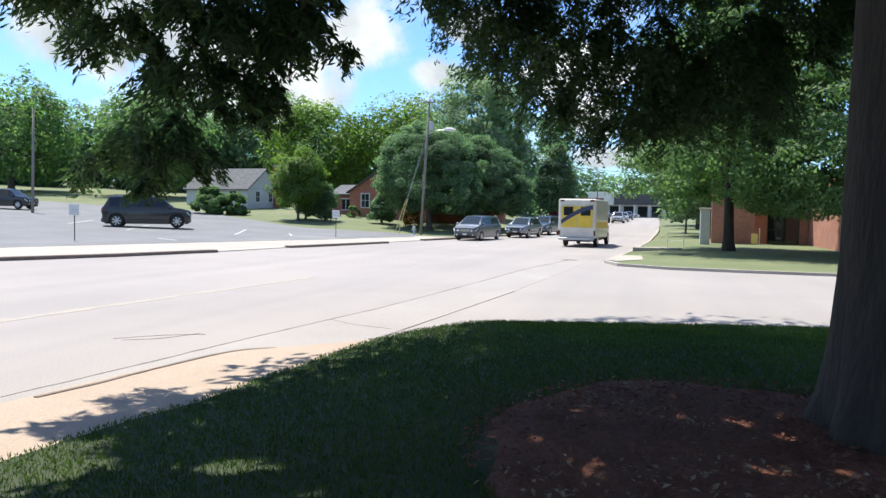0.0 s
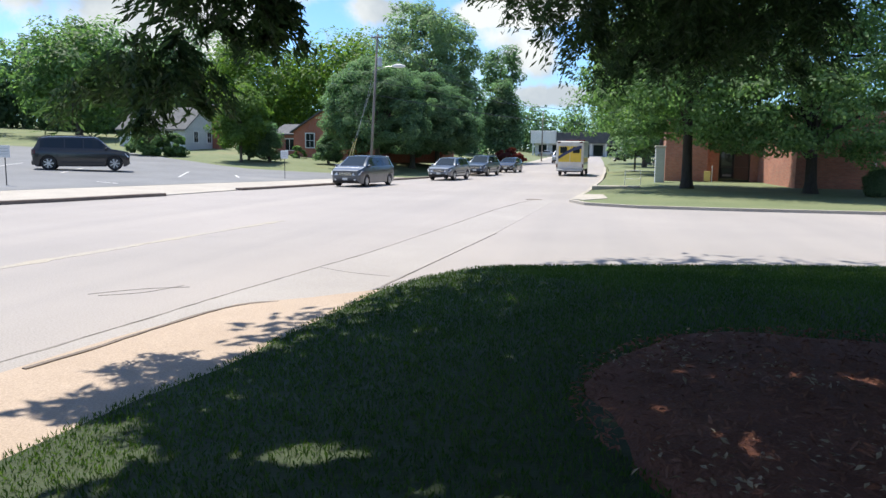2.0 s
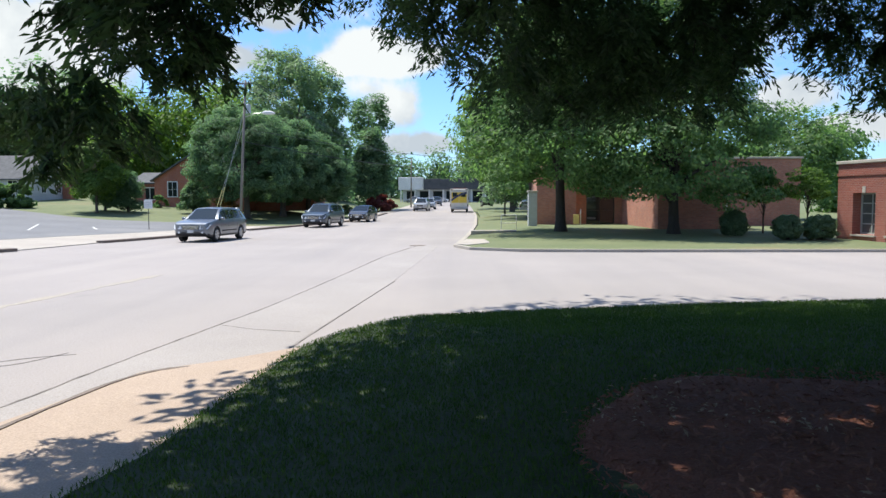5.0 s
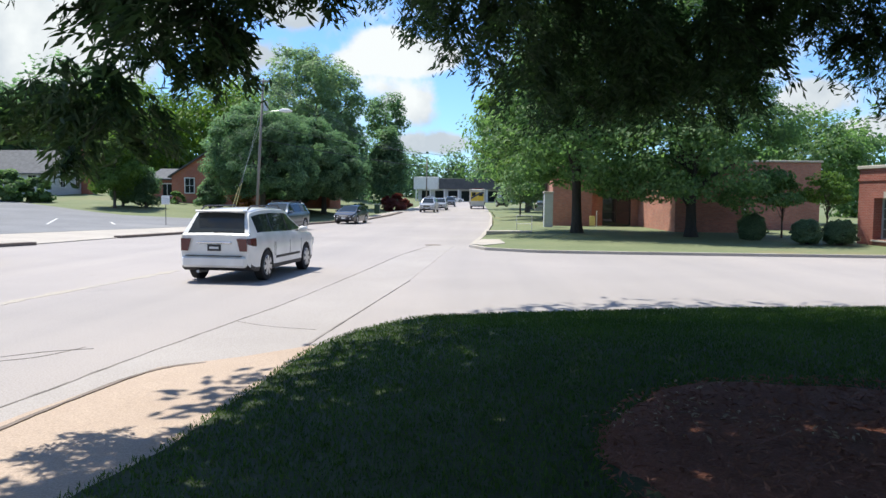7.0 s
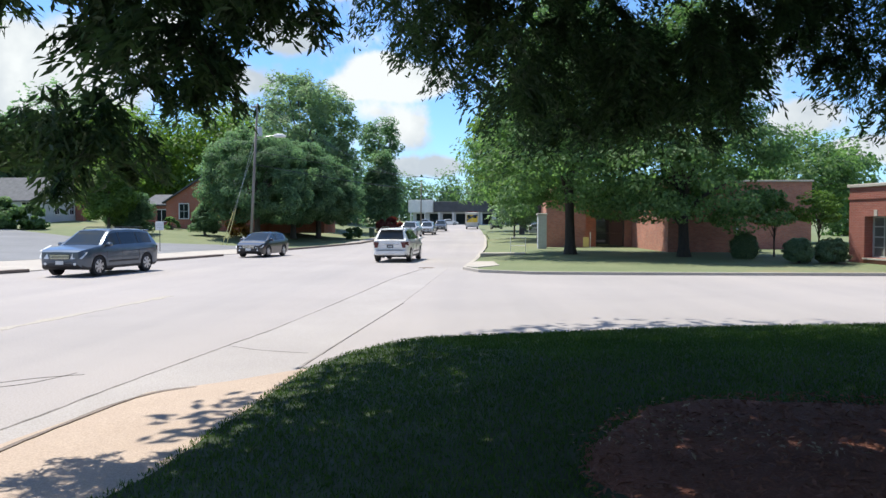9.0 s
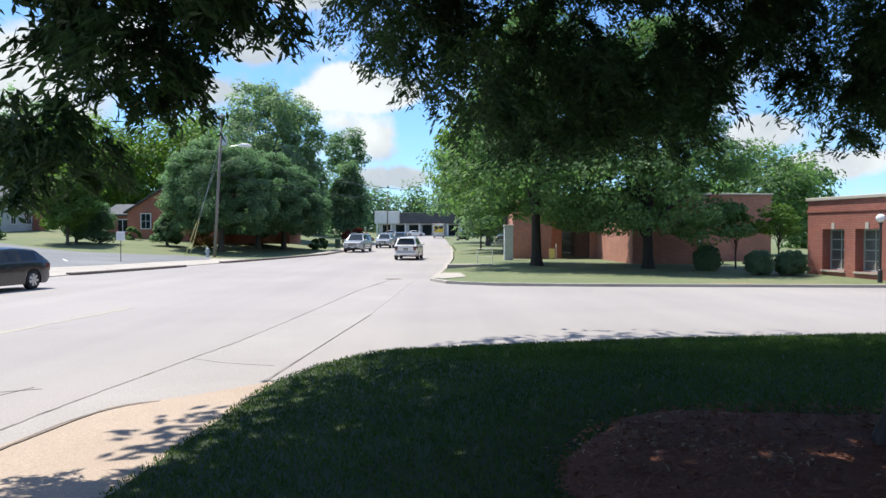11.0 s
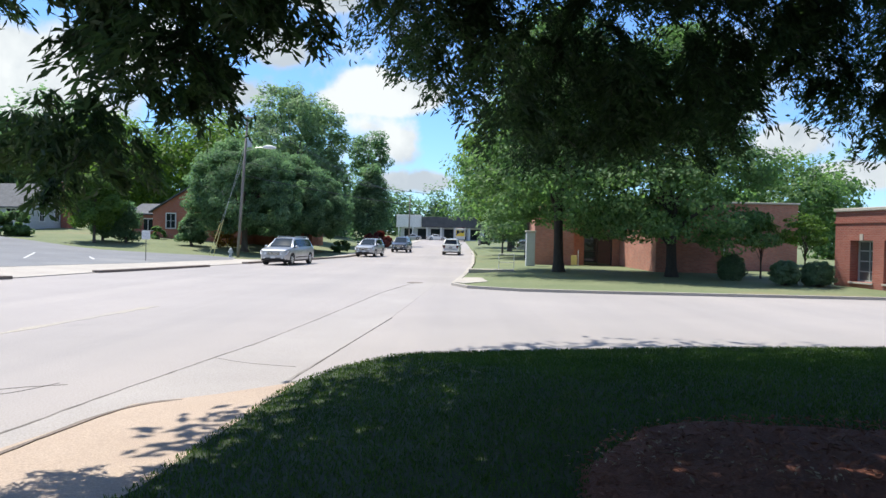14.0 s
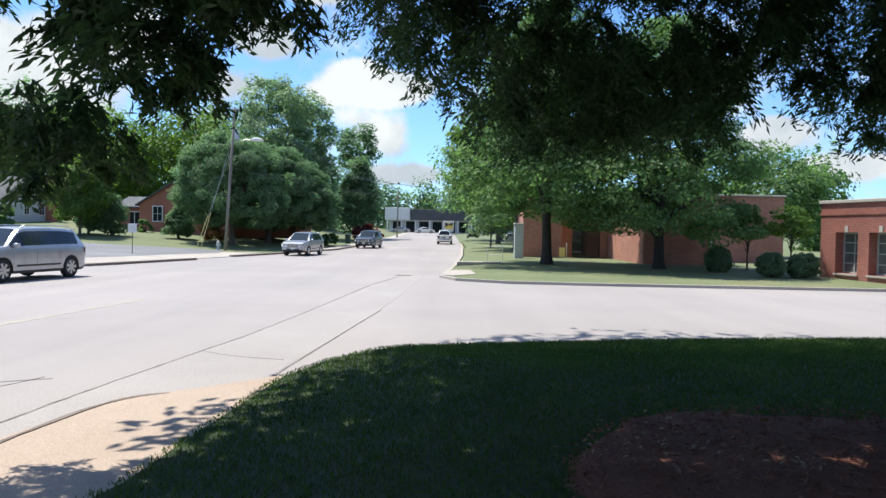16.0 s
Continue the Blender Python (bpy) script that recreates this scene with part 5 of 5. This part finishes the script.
def car(label, colour, length=4.7, width=1.86, height=1.73, kind="suv", category="car", group="passing cars", rails=False):
    """A road car, nose along +x, standing on z = 0 at its middle. One shell of stations is parted into body, panes and underside."""
    t = thing({"suv": "suv", "van": "minivan", "sedan": "sedan", "hatch": "hatchback"}[kind], label, category, group=group)
    L, W, H = length / 2, width / 2, height
    r = 0.208 * H if kind == "suv" else 0.33
    clear = 0.26 if kind == "suv" else 0.20
    belt = H * (0.61 if kind in ("suv", "van") else 0.625)
    hood = belt - (0.02 if kind == "suv" else 0.05)
    # foot and head of the windscreen, head and foot of the rear window
    fb, ft, rt, rb = {"van": (L - 0.78, L - 1.72, -L + 0.34, -L + 0.10), "suv": (L - 1.10, L - 1.86, -L + 0.42, -L + 0.10),
                      "hatch": (L - 0.85, L - 1.72, -L + 0.62, -L + 0.12), "sedan": (L - 1.20, L - 2.0, -L + 1.35, -L + 0.62)}[kind]
    front_axle, rear_axle, arch = L - 0.90, -L + 0.92, r + 0.055
    nose = (0.965, 0.915, 0.84) if kind in ("suv", "van") else (0.93, 0.85, 0.77)
    belts = [(-L, belt + 0.03), (-L + 0.6, belt + 0.05), (0, belt + 0.015), (fb, belt), (fb + 0.25, hood), (L - 0.45, hood * nose[0]), (L - 0.12, hood * nose[1]), (L, hood * nose[2])]
    tops = [(-L, belt - 0.02), (rb - 0.02, belt + 0.05), (rt, H - 0.09), (rt + 0.5, H - 0.025), ((ft + rt) / 2, H), (ft - 0.25, H - 0.02), (ft, H - 0.065), (fb, belt + 0.05), (fb + 0.3, hood + 0.04), (L - 0.45, hood * nose[0] + 0.02), (L - 0.12, hood * nose[1] + 0.015), (L, hood * nose[2] + 0.01)]
    wides = [(-L, 0.86), (-L + 0.08, 0.93), (-L + 0.35, 0.98), (-L + 0.9, 1.0), (L - 1.0, 1.0), (L - 0.45, 0.985), (L - 0.16, 0.93), (L - 0.05, 0.84), (L, 0.78)]
    if kind == "sedan":
        tops = [(-L, belt - 0.10), (-L + 0.1, belt), (rb, belt + 0.06)] + tops[2:]
    mid = (fb + rb) / 2 + 0.25
    cuts = [mid] if kind in ("sedan", "hatch") else [mid + 0.38, mid - 0.72]
    xs = {round(-L + k * 2 * L / 30, 3) for k in range(31)} | {L - 0.02, L - 0.05, L - 0.1, L - 0.16, -L + 0.04, -L + 0.09, fb, ft, rt, rb, fb - 0.18, rt + 0.2, rt + 0.08}
    for c in cuts:
        xs |= {c - 0.035, c + 0.035}
    for a in (front_axle, rear_axle):
        xs = {x for x in xs if abs(x - a) > arch * 1.08} | {a + arch * math.cos(k * math.pi / 14) for k in range(15)} | {a - arch * 1.03, a + arch * 1.03}
    xs = sorted(xs, reverse=True)
    xs = [x for i, x in enumerate(xs) if i == 0 or xs[i - 1] - x > 0.004]
    rings = []
    for x in xs:
        w = W * float(np.interp(x, *zip(*wides)))
        b, top = rounded(x, belts), rounded(x, tops)
        top = max(top, b + 0.012)
        g = top - b
        zb = clear + 0.20 * max(0, (abs(x) - L + 0.30) / 0.30) ** 2
        nominal = zb
        for a in (front_axle, rear_axle):
            if abs(x - a) < arch:
                zb = max(zb, r + math.sqrt(arch ** 2 - (x - a) ** 2))
        body_h = b - nominal
        wr = w * (0.955 - 0.235 * min(1, g / 0.5))
        wbelt = w * 0.955
        low = [(0, min(zb, nominal + 0.30)), (w * 0.80, min(zb, nominal + 0.30)), (w * 0.965, zb), (w * 0.985, max(nominal + 0.10, zb + 0.004)), (w * 1.0, max(nominal + 0.36 * body_h, zb + 0.012)), (w * 1.0, max(nominal + 0.70 * body_h, zb + 0.02)), (w * 0.985, b - 0.055), (wbelt, b)]
        up = [(wbelt + (wr - wbelt) * f, b + (g - 0.05 * min(1, g / 0.5)) * f) for f in (0.10, 0.86)] + [(wr, b + (g - 0.05 * min(1, g / 0.5))), (wr * 0.86, top - 0.012 * min(1, g / 0.5)), (0, top + 0.012)]
        rings.append(low + up)
    count = len(rings[0])
    kinds = {}
    for i in range(len(xs) - 1):
        xm = (xs[i] + xs[i + 1]) / 2
        gm = rounded(xm, tops) - rounded(xm, belts)
        for j in range(count - 1):
            what = "body"
            if j == 0 or j == 1:
                what = "underbody"
            elif j == 2 and abs(xm) < L - 0.1:
                what = "side_trim"
            elif j == 8 and gm > 0.14 and rt + 0.06 < xm < fb - 0.10:
                what = ("pillar%d" if any(abs(xm - c) < 0.036 for c in cuts) else "side_window%d") % sum(xm < c - 0.03 for c in cuts)
            elif j == 11 and ft < xm < fb:
                what = "windscreen"
            elif j == 11 and rb < xm < rt:
                what = "rear_window"
            elif j in (5,) and xm < -L + 0.24:
                what = "tail_light"
            kinds.setdefault(what, []).append((i, j))
    skin = {"side_trim": TRIM if kind == "suv" else colour, "tail_light": LAMP_RED}

    def piece(name, cells, side, material, parent, caps=False):
        bm, made = bmesh.new(), {}

        def vert(i, j, s):
            y, z = rings[i][j]
            key = (i, j, 0 if y == 0 else s)
            if key not in made:
                made[key] = bm.verts.new((xs[i], y * s, z))
            return made[key]
        for s in side:
            for i, j in cells:
                vs = [vert(i, j, s), vert(i + 1, j, s), vert(i + 1, j + 1, s), vert(i, j + 1, s)]
                bm.faces.new(dict.fromkeys(vs if s > 0 else vs[::-1]))
        if caps:
            for i, flip in ((0, False), (len(xs) - 1, True)):
                loop = [vert(i, j, 1) for j in range(count)] + [vert(i, j, -1) for j in range(count - 2, 0, -1)]
                bm.faces.new(loop[::-1] if flip else loop)
        bmesh.ops.recalc_face_normals(bm, faces=bm.faces[:])
        ob = part(name, bm, material, parent, smooth=True)
        ob.data.set_sharp_from_angle(angle=radians(38))
        return ob

    body = piece("body", kinds["body"], (1, -1), colour, t, True)
    piece("underbody", kinds["underbody"], (1, -1), CABIN, t)
    for name in ("windscreen", "rear_window"):
        piece(name, kinds[name], (1, -1), GLASS, t)
    for s in (1, -1):
        for name, cells in kinds.items():
            if name.startswith("side_window"):
                piece("side_window", cells, (s,), GLASS, t)
            elif name.startswith("pillar"):
                piece("pillar", cells, (s,), TRIM, t)
            elif name in ("side_trim", "tail_light"):
                piece(name, cells, (s,), skin[name], t)
        # rear face of the tail lamp, seams, handles, mirror
        part("tail_light", slab([(-L - 0.012, s * W * 0.60, belt * 0.97), (-L - 0.012, s * W * 0.855, belt * 0.97), (-L - 0.012, s * W * 0.855, belt * 0.70), (-L - 0.012, s * W * 0.68, belt * 0.70)][:: 1 if s > 0 else -1], 0.03), LAMP_RED, t)
        for x in cuts + [fb - 0.25, rear_axle + arch + 0.12]:
            part("door_seam", boxed((x - 0.004, s * W * 1.0 - 0.006, clear + 0.30), (x + 0.004, s * W * 1.0 + 0.002, belt - 0.16)), TRIM, t)
        for x in cuts:
            part("door_handle", boxed((x + 0.10, s * W * 0.99 - 0.02, belt - 0.15), (x + 0.30, s * W * 0.99 + 0.025, belt - 0.12), 0.006), colour, t)
        if kind == "suv":
            part("side_moulding", boxed((rear_axle + arch + 0.15, s * W - 0.01, clear + 0.235), (front_axle - arch - 0.15, s * W + 0.018, clear + 0.295), 0.006), TRIM, t)
        m = bmesh.new()
        tube(m, [(fb - 0.30, s * (W * 0.9), belt + 0.04), (fb - 0.28, s * (W + 0.03), belt + 0.09), (fb - 0.28, s * (W + 0.17), belt + 0.09)], [0.03, 0.09, 0.07], 8)
        part("wing_mirror", m, colour, t, smooth=True)
        part("headlight", slab([(L + 0.012, s * W * 0.47, hood * 0.63), (L - 0.065, s * W * 0.90, hood * 0.64), (L - 0.27, s * W * 0.985, hood * nose[1] * 0.93), (L - 0.03, s * W * 0.54, hood * nose[2] * 0.98)][:: 1 if s > 0 else -1], 0.03), LAMP_CLEAR, t)
        part("fog_lamp", tube(bmesh.new(), [(L - 0.12, s * W * 0.63, clear + 0.22), (L + 0.012, s * W * 0.63, clear + 0.22)], [0.055, 0.05], 10), LAMP_CLEAR, t)
        if rails:
            part("roof_rail", tube(bmesh.new(), [(ft - 0.2, s * W * 0.62, H - 0.04), (ft - 0.38, s * W * 0.62, H + 0.045), (rt + 0.35, s * W * 0.62, H + 0.04), (rt + 0.15, s * W * 0.62, H - 0.05)], [0.018] * 4, 6), TRIM if colour is not SILVER_CAR else ALLOY, t)
    part("grille", boxed((L - 0.10, -W * 0.44, hood * 0.60), (L + 0.014, W * 0.44, hood * 0.80), 0.02), TRIM, t)
    for k in range(3):
        z = hood * (0.63 + 0.058 * k)
        part("grille_bar", boxed((L + 0.015, -W * 0.42, z), (L + 0.026, W * 0.42, z + 0.024)), CHROME, t)
    part("lower_intake", boxed((L - 0.10, -W * 0.50, clear + 0.14), (L + 0.010, W * 0.50, clear + 0.25), 0.015), TRIM, t)
    part("front_bumper", boxed((L - 0.14, -W * 0.70, clear + 0.265), (L + 0.022, W * 0.70, clear + 0.345), 0.03), colour, t)
    part("rear_bumper", boxed((-L - 0.075, -W * 0.84, clear + 0.10), (-L + 0.2, W * 0.84, clear + 0.36), 0.05), colour, t)
    part("bumper_step", boxed((-L - 0.07, -W * 0.72, clear + 0.364), (-L + 0.01, W * 0.72, clear + 0.375)), TRIM, t)
    if kind in ("suv", "van"):
        part("spoiler", boxed((rt - 0.17, -W * 0.64, H - 0.105), (rt + 0.12, W * 0.64, H - 0.055), 0.02), colour, t)
        part("rear_wiper", slab([(rb - 0.02, 0.03, belt + 0.09), (rb - 0.01, -0.42, belt + 0.13), (rb + 0.0, -0.42, belt + 0.16), (rb - 0.01, 0.03, belt + 0.13)], 0.01), TRIM, t)
        part("tailgate_trim", boxed((-L - 0.02, -0.42, belt * 0.86), (-L + 0.01, 0.42, belt * 0.90), 0.008), CHROME, t)
    rear_plate = part("number_plate", boxed((-L - 0.018, -0.16, belt * 0.70), (-L + 0.01, 0.16, belt * 0.70 + 0.15)), TRIM, t)
    part("plate_bar", boxed((-L - 0.024, -0.11, belt * 0.70 + 0.05), (-L - 0.0185, 0.11, belt * 0.70 + 0.10)), PLATE, rear_plate)
    part("number_plate", boxed((L + 0.023, -0.16, clear + 0.20), (L + 0.034, 0.16, clear + 0.33)), PLATE, t)
    part("exhaust", tube(bmesh.new(), [(-L + 0.5, W * 0.45, clear - 0.02), (-L + 0.02, W * 0.45, clear + 0.0)], [0.035, 0.035], 8), GREY_METAL, t)
    part("axle", boxed((rear_axle - 0.07, -W * 0.8, r - 0.07), (rear_axle + 0.07, W * 0.8, r + 0.07)), CABIN, t)
    part("axle", boxed((front_axle - 0.07, -W * 0.8, r - 0.07), (front_axle + 0.07, W * 0.8, r + 0.07)), CABIN, t)
    wheels = [wheel(t, x, s * (W - 0.115), r, s) for x in (front_axle, rear_axle) for s in (-1, 1)]
    return t, wheels, r


def ambulance():
    """A box-bodied emergency truck, its rear doors yellow with dark swoops."""
    t = thing("ambulance_truck", "white box ambulance with yellow and dark rear graphics", "truck", group="passing cars")
    white, yellow, navy = paint("white truck paint", (0.62, 0.60, 0.55), 0.0), plain("yellow film", (0.70, 0.50, 0.06), 0.4), plain("dark blue film", (0.03, 0.04, 0.10), 0.4)
    part("box_body", boxed((-3.3, -1.2, 0.55), (1.5, 1.2, 3.05), 0.08), white, t)
    cab = bmesh.new()
    prof = [(1.5, 0.5), (3.4, 0.5), (3.45, 1.25), (2.75, 1.4), (2.2, 2.2), (1.5, 2.25)]
    a = [cab.verts.new((x, -0.98, z)) for x, z in prof]
    b = [cab.verts.new((x, 0.98, z)) for x, z in prof]
    cab.faces.new(a); cab.faces.new(b[::-1])
    for i in range(6):
        cab.faces.new((a[i], b[i], b[(i + 1) % 6], a[(i + 1) % 6]))
    bmesh.ops.recalc_face_normals(cab, faces=cab.faces[:])
    part("cab", cab, white, t)
    part("windscreen", slab([(2.76, -0.88, 1.45), (2.76, 0.88, 1.45), (2.24, 0.84, 2.16), (2.24, -0.84, 2.16)], 0.01), GLASS, t)
    for s in (-1, 1):
        part("rear_door", boxed((-3.335, min(0.02 * s, 0.98 * s), 1.25), (-3.303, max(0.02 * s, 0.98 * s), 2.6), 0.01), yellow, t, "yellow rear door")
        part("door_window", boxed((-3.35, s * 0.55 - 0.3, 2.0), (-3.337, s * 0.55 + 0.3, 2.55)), GLASS, t)
        part("tail_light", boxed((-3.34, s * 1.12 - 0.06, 0.75), (-3.303, s * 1.12 + 0.06, 1.05)), LAMP_RED, t)
        part("warning_lamp", boxed((-3.34, s * 0.95 - 0.14, 2.88), (-3.303, s * 0.95 + 0.14, 3.0)), LAMP_RED, t)
        part("side_stripe", boxed((-3.1, s * 1.203 - 0.003, 1.2), (1.3, s * 1.203 + 0.003, 1.6)), yellow, t)
        part("wing_mirror", boxed((2.3, s * 1.15 - 0.08, 1.5), (2.4, s * 1.15 + 0.08, 1.9), 0.02), TRIM, t)
    sw = bmesh.new()
    for k in range(10):
        y0, y1 = 1.0 - k * 0.2, 1.0 - (k + 1) * 0.2
        z = lambda y: 1.45 + 0.95 * math.sin((1.0 - y) / 2.0 * 1.4)
        v = [sw.verts.new(p) for p in ((-3.356, y0, z(y0)), (-3.356, y1, z(y1)), (-3.356, y1, z(y1) + 0.28), (-3.356, y0, z(y0) + 0.28))]
        v2 = [sw.verts.new(p.co + Vector((0.004, 0, 0))) for p in v]
        sw.faces.new(v); sw.faces.new(v2[::-1])
    part("swoop", sw, navy, t, "dark blue curved stripe")
    part("rear_step", boxed((-3.6, -1.1, 0.45), (-3.303, 1.1, 0.6), 0.02), GREY_METAL, t)
    part("number_plate", boxed((-3.325, -0.18, 0.72), (-3.303, 0.18, 0.86)), PLATE, t)
    part("chassis", boxed((-3.2, -0.85, 0.35), (3.2, 0.85, 0.549)), TRIM, t)
    part("light_bar", boxed((1.2, -0.9, 3.054), (1.48, 0.9, 3.2), 0.03), LAMP_RED, t)
    wheels = [wheel(t, x, s * 0.98, 0.42, s) for x in (2.5, -1.9) for s in (-1, 1)]
    return t, wheels, 0.42


LANE_SOUTH = ([-90, -40, 0, 10, 20, 26, 32, 36.6, 41, 45, 49, 55, 65, 74, 80, 90, 95, 107, 125, 190], [-31, -25.0, -19.6, -18.0, -16.0, -14.7, -13.7, -13.1, -12.65, -12.1, -11.4, -10.4, -8.8, -7.4, -6.7, -5.75, -5.4, -4.5, -4.0, -3.6])
LANE_NORTH = ([-120, -40, 0, 12, 18.3, 28.9, 47.7, 60, 70, 80, 92, 117, 165, 220], [-22, -11, -7.3, -6.35, -5.8, -4.6, -2.75, -1.7, -0.95, -0.3, 0.15, 0.8, 1.2, 1.5])


def ride(lane, keys, length, north, t, shift=0.0):
    """The pose of a car on its lane: keys give where its seen end (nose when coming, tail when going) is along the street."""
    ts, ss = [k[0] for k in keys], [k[1] for k in keys]
    # smooth through the keys
    f = 0.0
    for dt, w in ((-0.5, 1), (-0.25, 2), (0, 3), (0.25, 2), (0.5, 1)):
        q = t + dt
        if q < ts[0]:
            v = ss[0] + (ss[1] - ss[0]) / (ts[1] - ts[0]) * (q - ts[0])
        elif q > ts[-1]:
            v = ss[-1] + (ss[-1] - ss[-2]) / (ts[-1] - ts[-2]) * (q - ts[-1])
        else:
            v = float(np.interp(q, ts, ss))
        f += v * w / 9
    x_at = lambda y: sum(float(np.interp(y + d, *lane)) for d in (-4, -2, 0, 2, 4)) / 5
    f -= 0.95
    y = f + length / 2
    way = Vector((x_at(y + 1.5) - x_at(y - 1.5), 3.0))
    turn = math.degrees(math.atan2(way.y, way.x)) + (0 if north else 180)
    slope = (elev(x_at(y), y + 1) - elev(x_at(y), y - 1)) / 2
    return pose(x_at(y) + shift, y, elev(x_at(y), y) + 0.012, 0, -math.degrees(math.atan(slope)) * (1 if north else -1), turn), f


MOVING = []


def passing(made, lane, keys, length, north, spin=None, shift=0.0):
    MOVING.append((made, lane, keys, length, north, spin, shift))


passing(ambulance(), LANE_NORTH, [(0, 47.7), (1.5, 61.4), (2.5, 73), (3.5, 82), (4.2, 90), (7, 117), (8.5, 129), (11, 158), (12.5, 170), (16, 178)], 6.8, True)
passing(car("dark slate grey minivan on the street", SLATE_CAR, 5.1, 1.98, 1.84, "van", "minivan"), LANE_SOUTH, [(0, 53), (1.5, 45.5), (2, 42), (2.5, 38.6), (3.5, 30.5), (4, 26.1), (5, 16.8), (6.5, 3), (10, -30), (16, -88)], 5.1, False, (2.0, 4.8), -0.6)
passing(car("steel grey sport utility car on the street", STEEL_CAR, 4.7, 1.88, 1.68, "suv"), LANE_SOUTH, [(0, 60.5), (1.5, 56.5), (3.5, 47), (4.2, 43.2), (5.2, 35.0), (6.3, 25.2), (7, 18.2), (8, 8.5), (10, -11), (16, -72)], 4.7, False, (3.5, 7.0), 0.5)
passing(car("dark blue sport utility car with chrome grille", BLUE_CAR, 4.8, 1.92, 1.76, "suv", rails=True), LANE_SOUTH, [(0, 68), (1.5, 65), (3.5, 61), (4.2, 59.3), (6.3, 48.9), (7, 45.3), (7.5, 41), (8, 36.6), (8.5, 32.2), (8.7, 30.4), (10, 18), (12, -2), (16, -42)], 4.8, False, (7.0, 9.6))
passing(car("small black hatchback on the street", BLACK_CAR, 4.1, 1.72, 1.47, "hatch"), LANE_SOUTH, [(0, 79), (1.5, 75), (3.5, 70), (4.2, 68.2), (6.3, 63), (7, 58.8), (8, 51.5), (8.5, 48), (8.7, 46.2), (10.8, 26.2), (12, 14.5), (16, -26)], 4.1, False, (8.5, 11.4))
passing(car("white sport utility car with red rear lamps", WHITE_CAR, 4.7, 1.85, 1.73, "suv", rails=True), LANE_NORTH, [(0, -66), (5, -6), (6, 6), (6.5, 12), (7, 18.2), (7.5, 23.7), (8, 28.9), (8.5, 33.6), (8.7, 35.4), (11, 57), (12.5, 69), (13.5, 76.5), (14.5, 82.5), (16, 93)], 4.7, True, (6.0, 8.8))
passing(car("bright silver sport utility car on the street", SILVER_CAR, 5.1, 1.98, 1.84, "suv", rails=True), LANE_SOUTH, [(0, 126), (3.5, 110), (7, 95.4), (8.5, 87.2), (11, 74), (12.5, 64.8), (13.5, 55.3), (14.5, 43.6), (15.2, 35.0), (16, 24.8)], 5.1, False, (13.0, 16.0), -0.3)
passing(car("silver compact sport utility car on the street", SILVER_CAR, 4.5, 1.82, 1.7, "suv"), LANE_SOUTH, [(0, 138), (3.5, 121), (7, 107), (8.5, 99.5), (11, 89), (12.5, 80.5), (13.5, 73), (14.5, 65.4), (16, 54.2)], 4.5, False)
passing(car("dark grey sport utility car on the street", SLATE_CAR, 4.6, 1.85, 1.75, "suv"), LANE_SOUTH, [(0, 158), (3.5, 150), (7, 132), (11, 104), (12.5, 94.5), (13.5, 88), (14.5, 82), (16, 73.2)], 4.6, False)


def parked(made, x, y, turn):
    made[0].matrix_basis = pose(x, y, elev(x, y) + 0.025, 0, 0, turn)
    tagged(made[0], group="parked cars")


parked(car("large black sport utility car parked in the lot", BLACK_CAR, 5.7, 2.08, 2.2, "suv", rails=True), -32.3, 43.8, 33)
parked(car("dark sport utility car parked far in the lot", BLACK_CAR, 5.3, 1.98, 1.9, "suv"), -56.5, 55.0, 12)
parked(car("black sport utility car parked beside the street end", BLACK_CAR, 4.8, 1.9, 1.75, "suv"), 5.2, 132, 92)
parked(car("white sedan parked by the shops", WHITE_CAR, 4.7, 1.82, 1.45, "sedan"), -4.5, 183, 10)
parked(car("silver sedan parked by the shops", SILVER_CAR, 4.7, 1.82, 1.45, "sedan"), -10.5, 181, 185)
parked(car("silver car standing by the lawn drive", SILVER_CAR, 4.6, 1.8, 1.5, "sedan"), 9.0, 96, 80)


def motions():
    """Every moving thing on its way, its wheels turning while it is near."""
    for (thing_, wheels, r), lane, keys, length, north, spin, shift in MOVING:
        walk(thing_, [(k / 4, ride(lane, keys, length, north, k / 4, shift)[0]) for k in range(0, 65)])
        if spin:
            first, last = (round(q * FPS) for q in spin)
            s0 = ride(lane, keys, length, north, first / FPS)[1]
            turns = [(0.0, 0.0)] if first > 0 else []
            turns += [(k / FPS, math.degrees((ride(lane, keys, length, north, k / FPS)[1] - s0) / r) * (1 if north else -1)) for k in range(first, last + 1)]
            if last < 16 * FPS:
                turns.append((16.0, turns[-1][1]))
            for w in wheels:
                at = w.matrix_basis.translation.copy()
                walk(w, [(q, pose(at.x, at.y, at.z, 0, a, 0)) for q, a in turns])


motions()
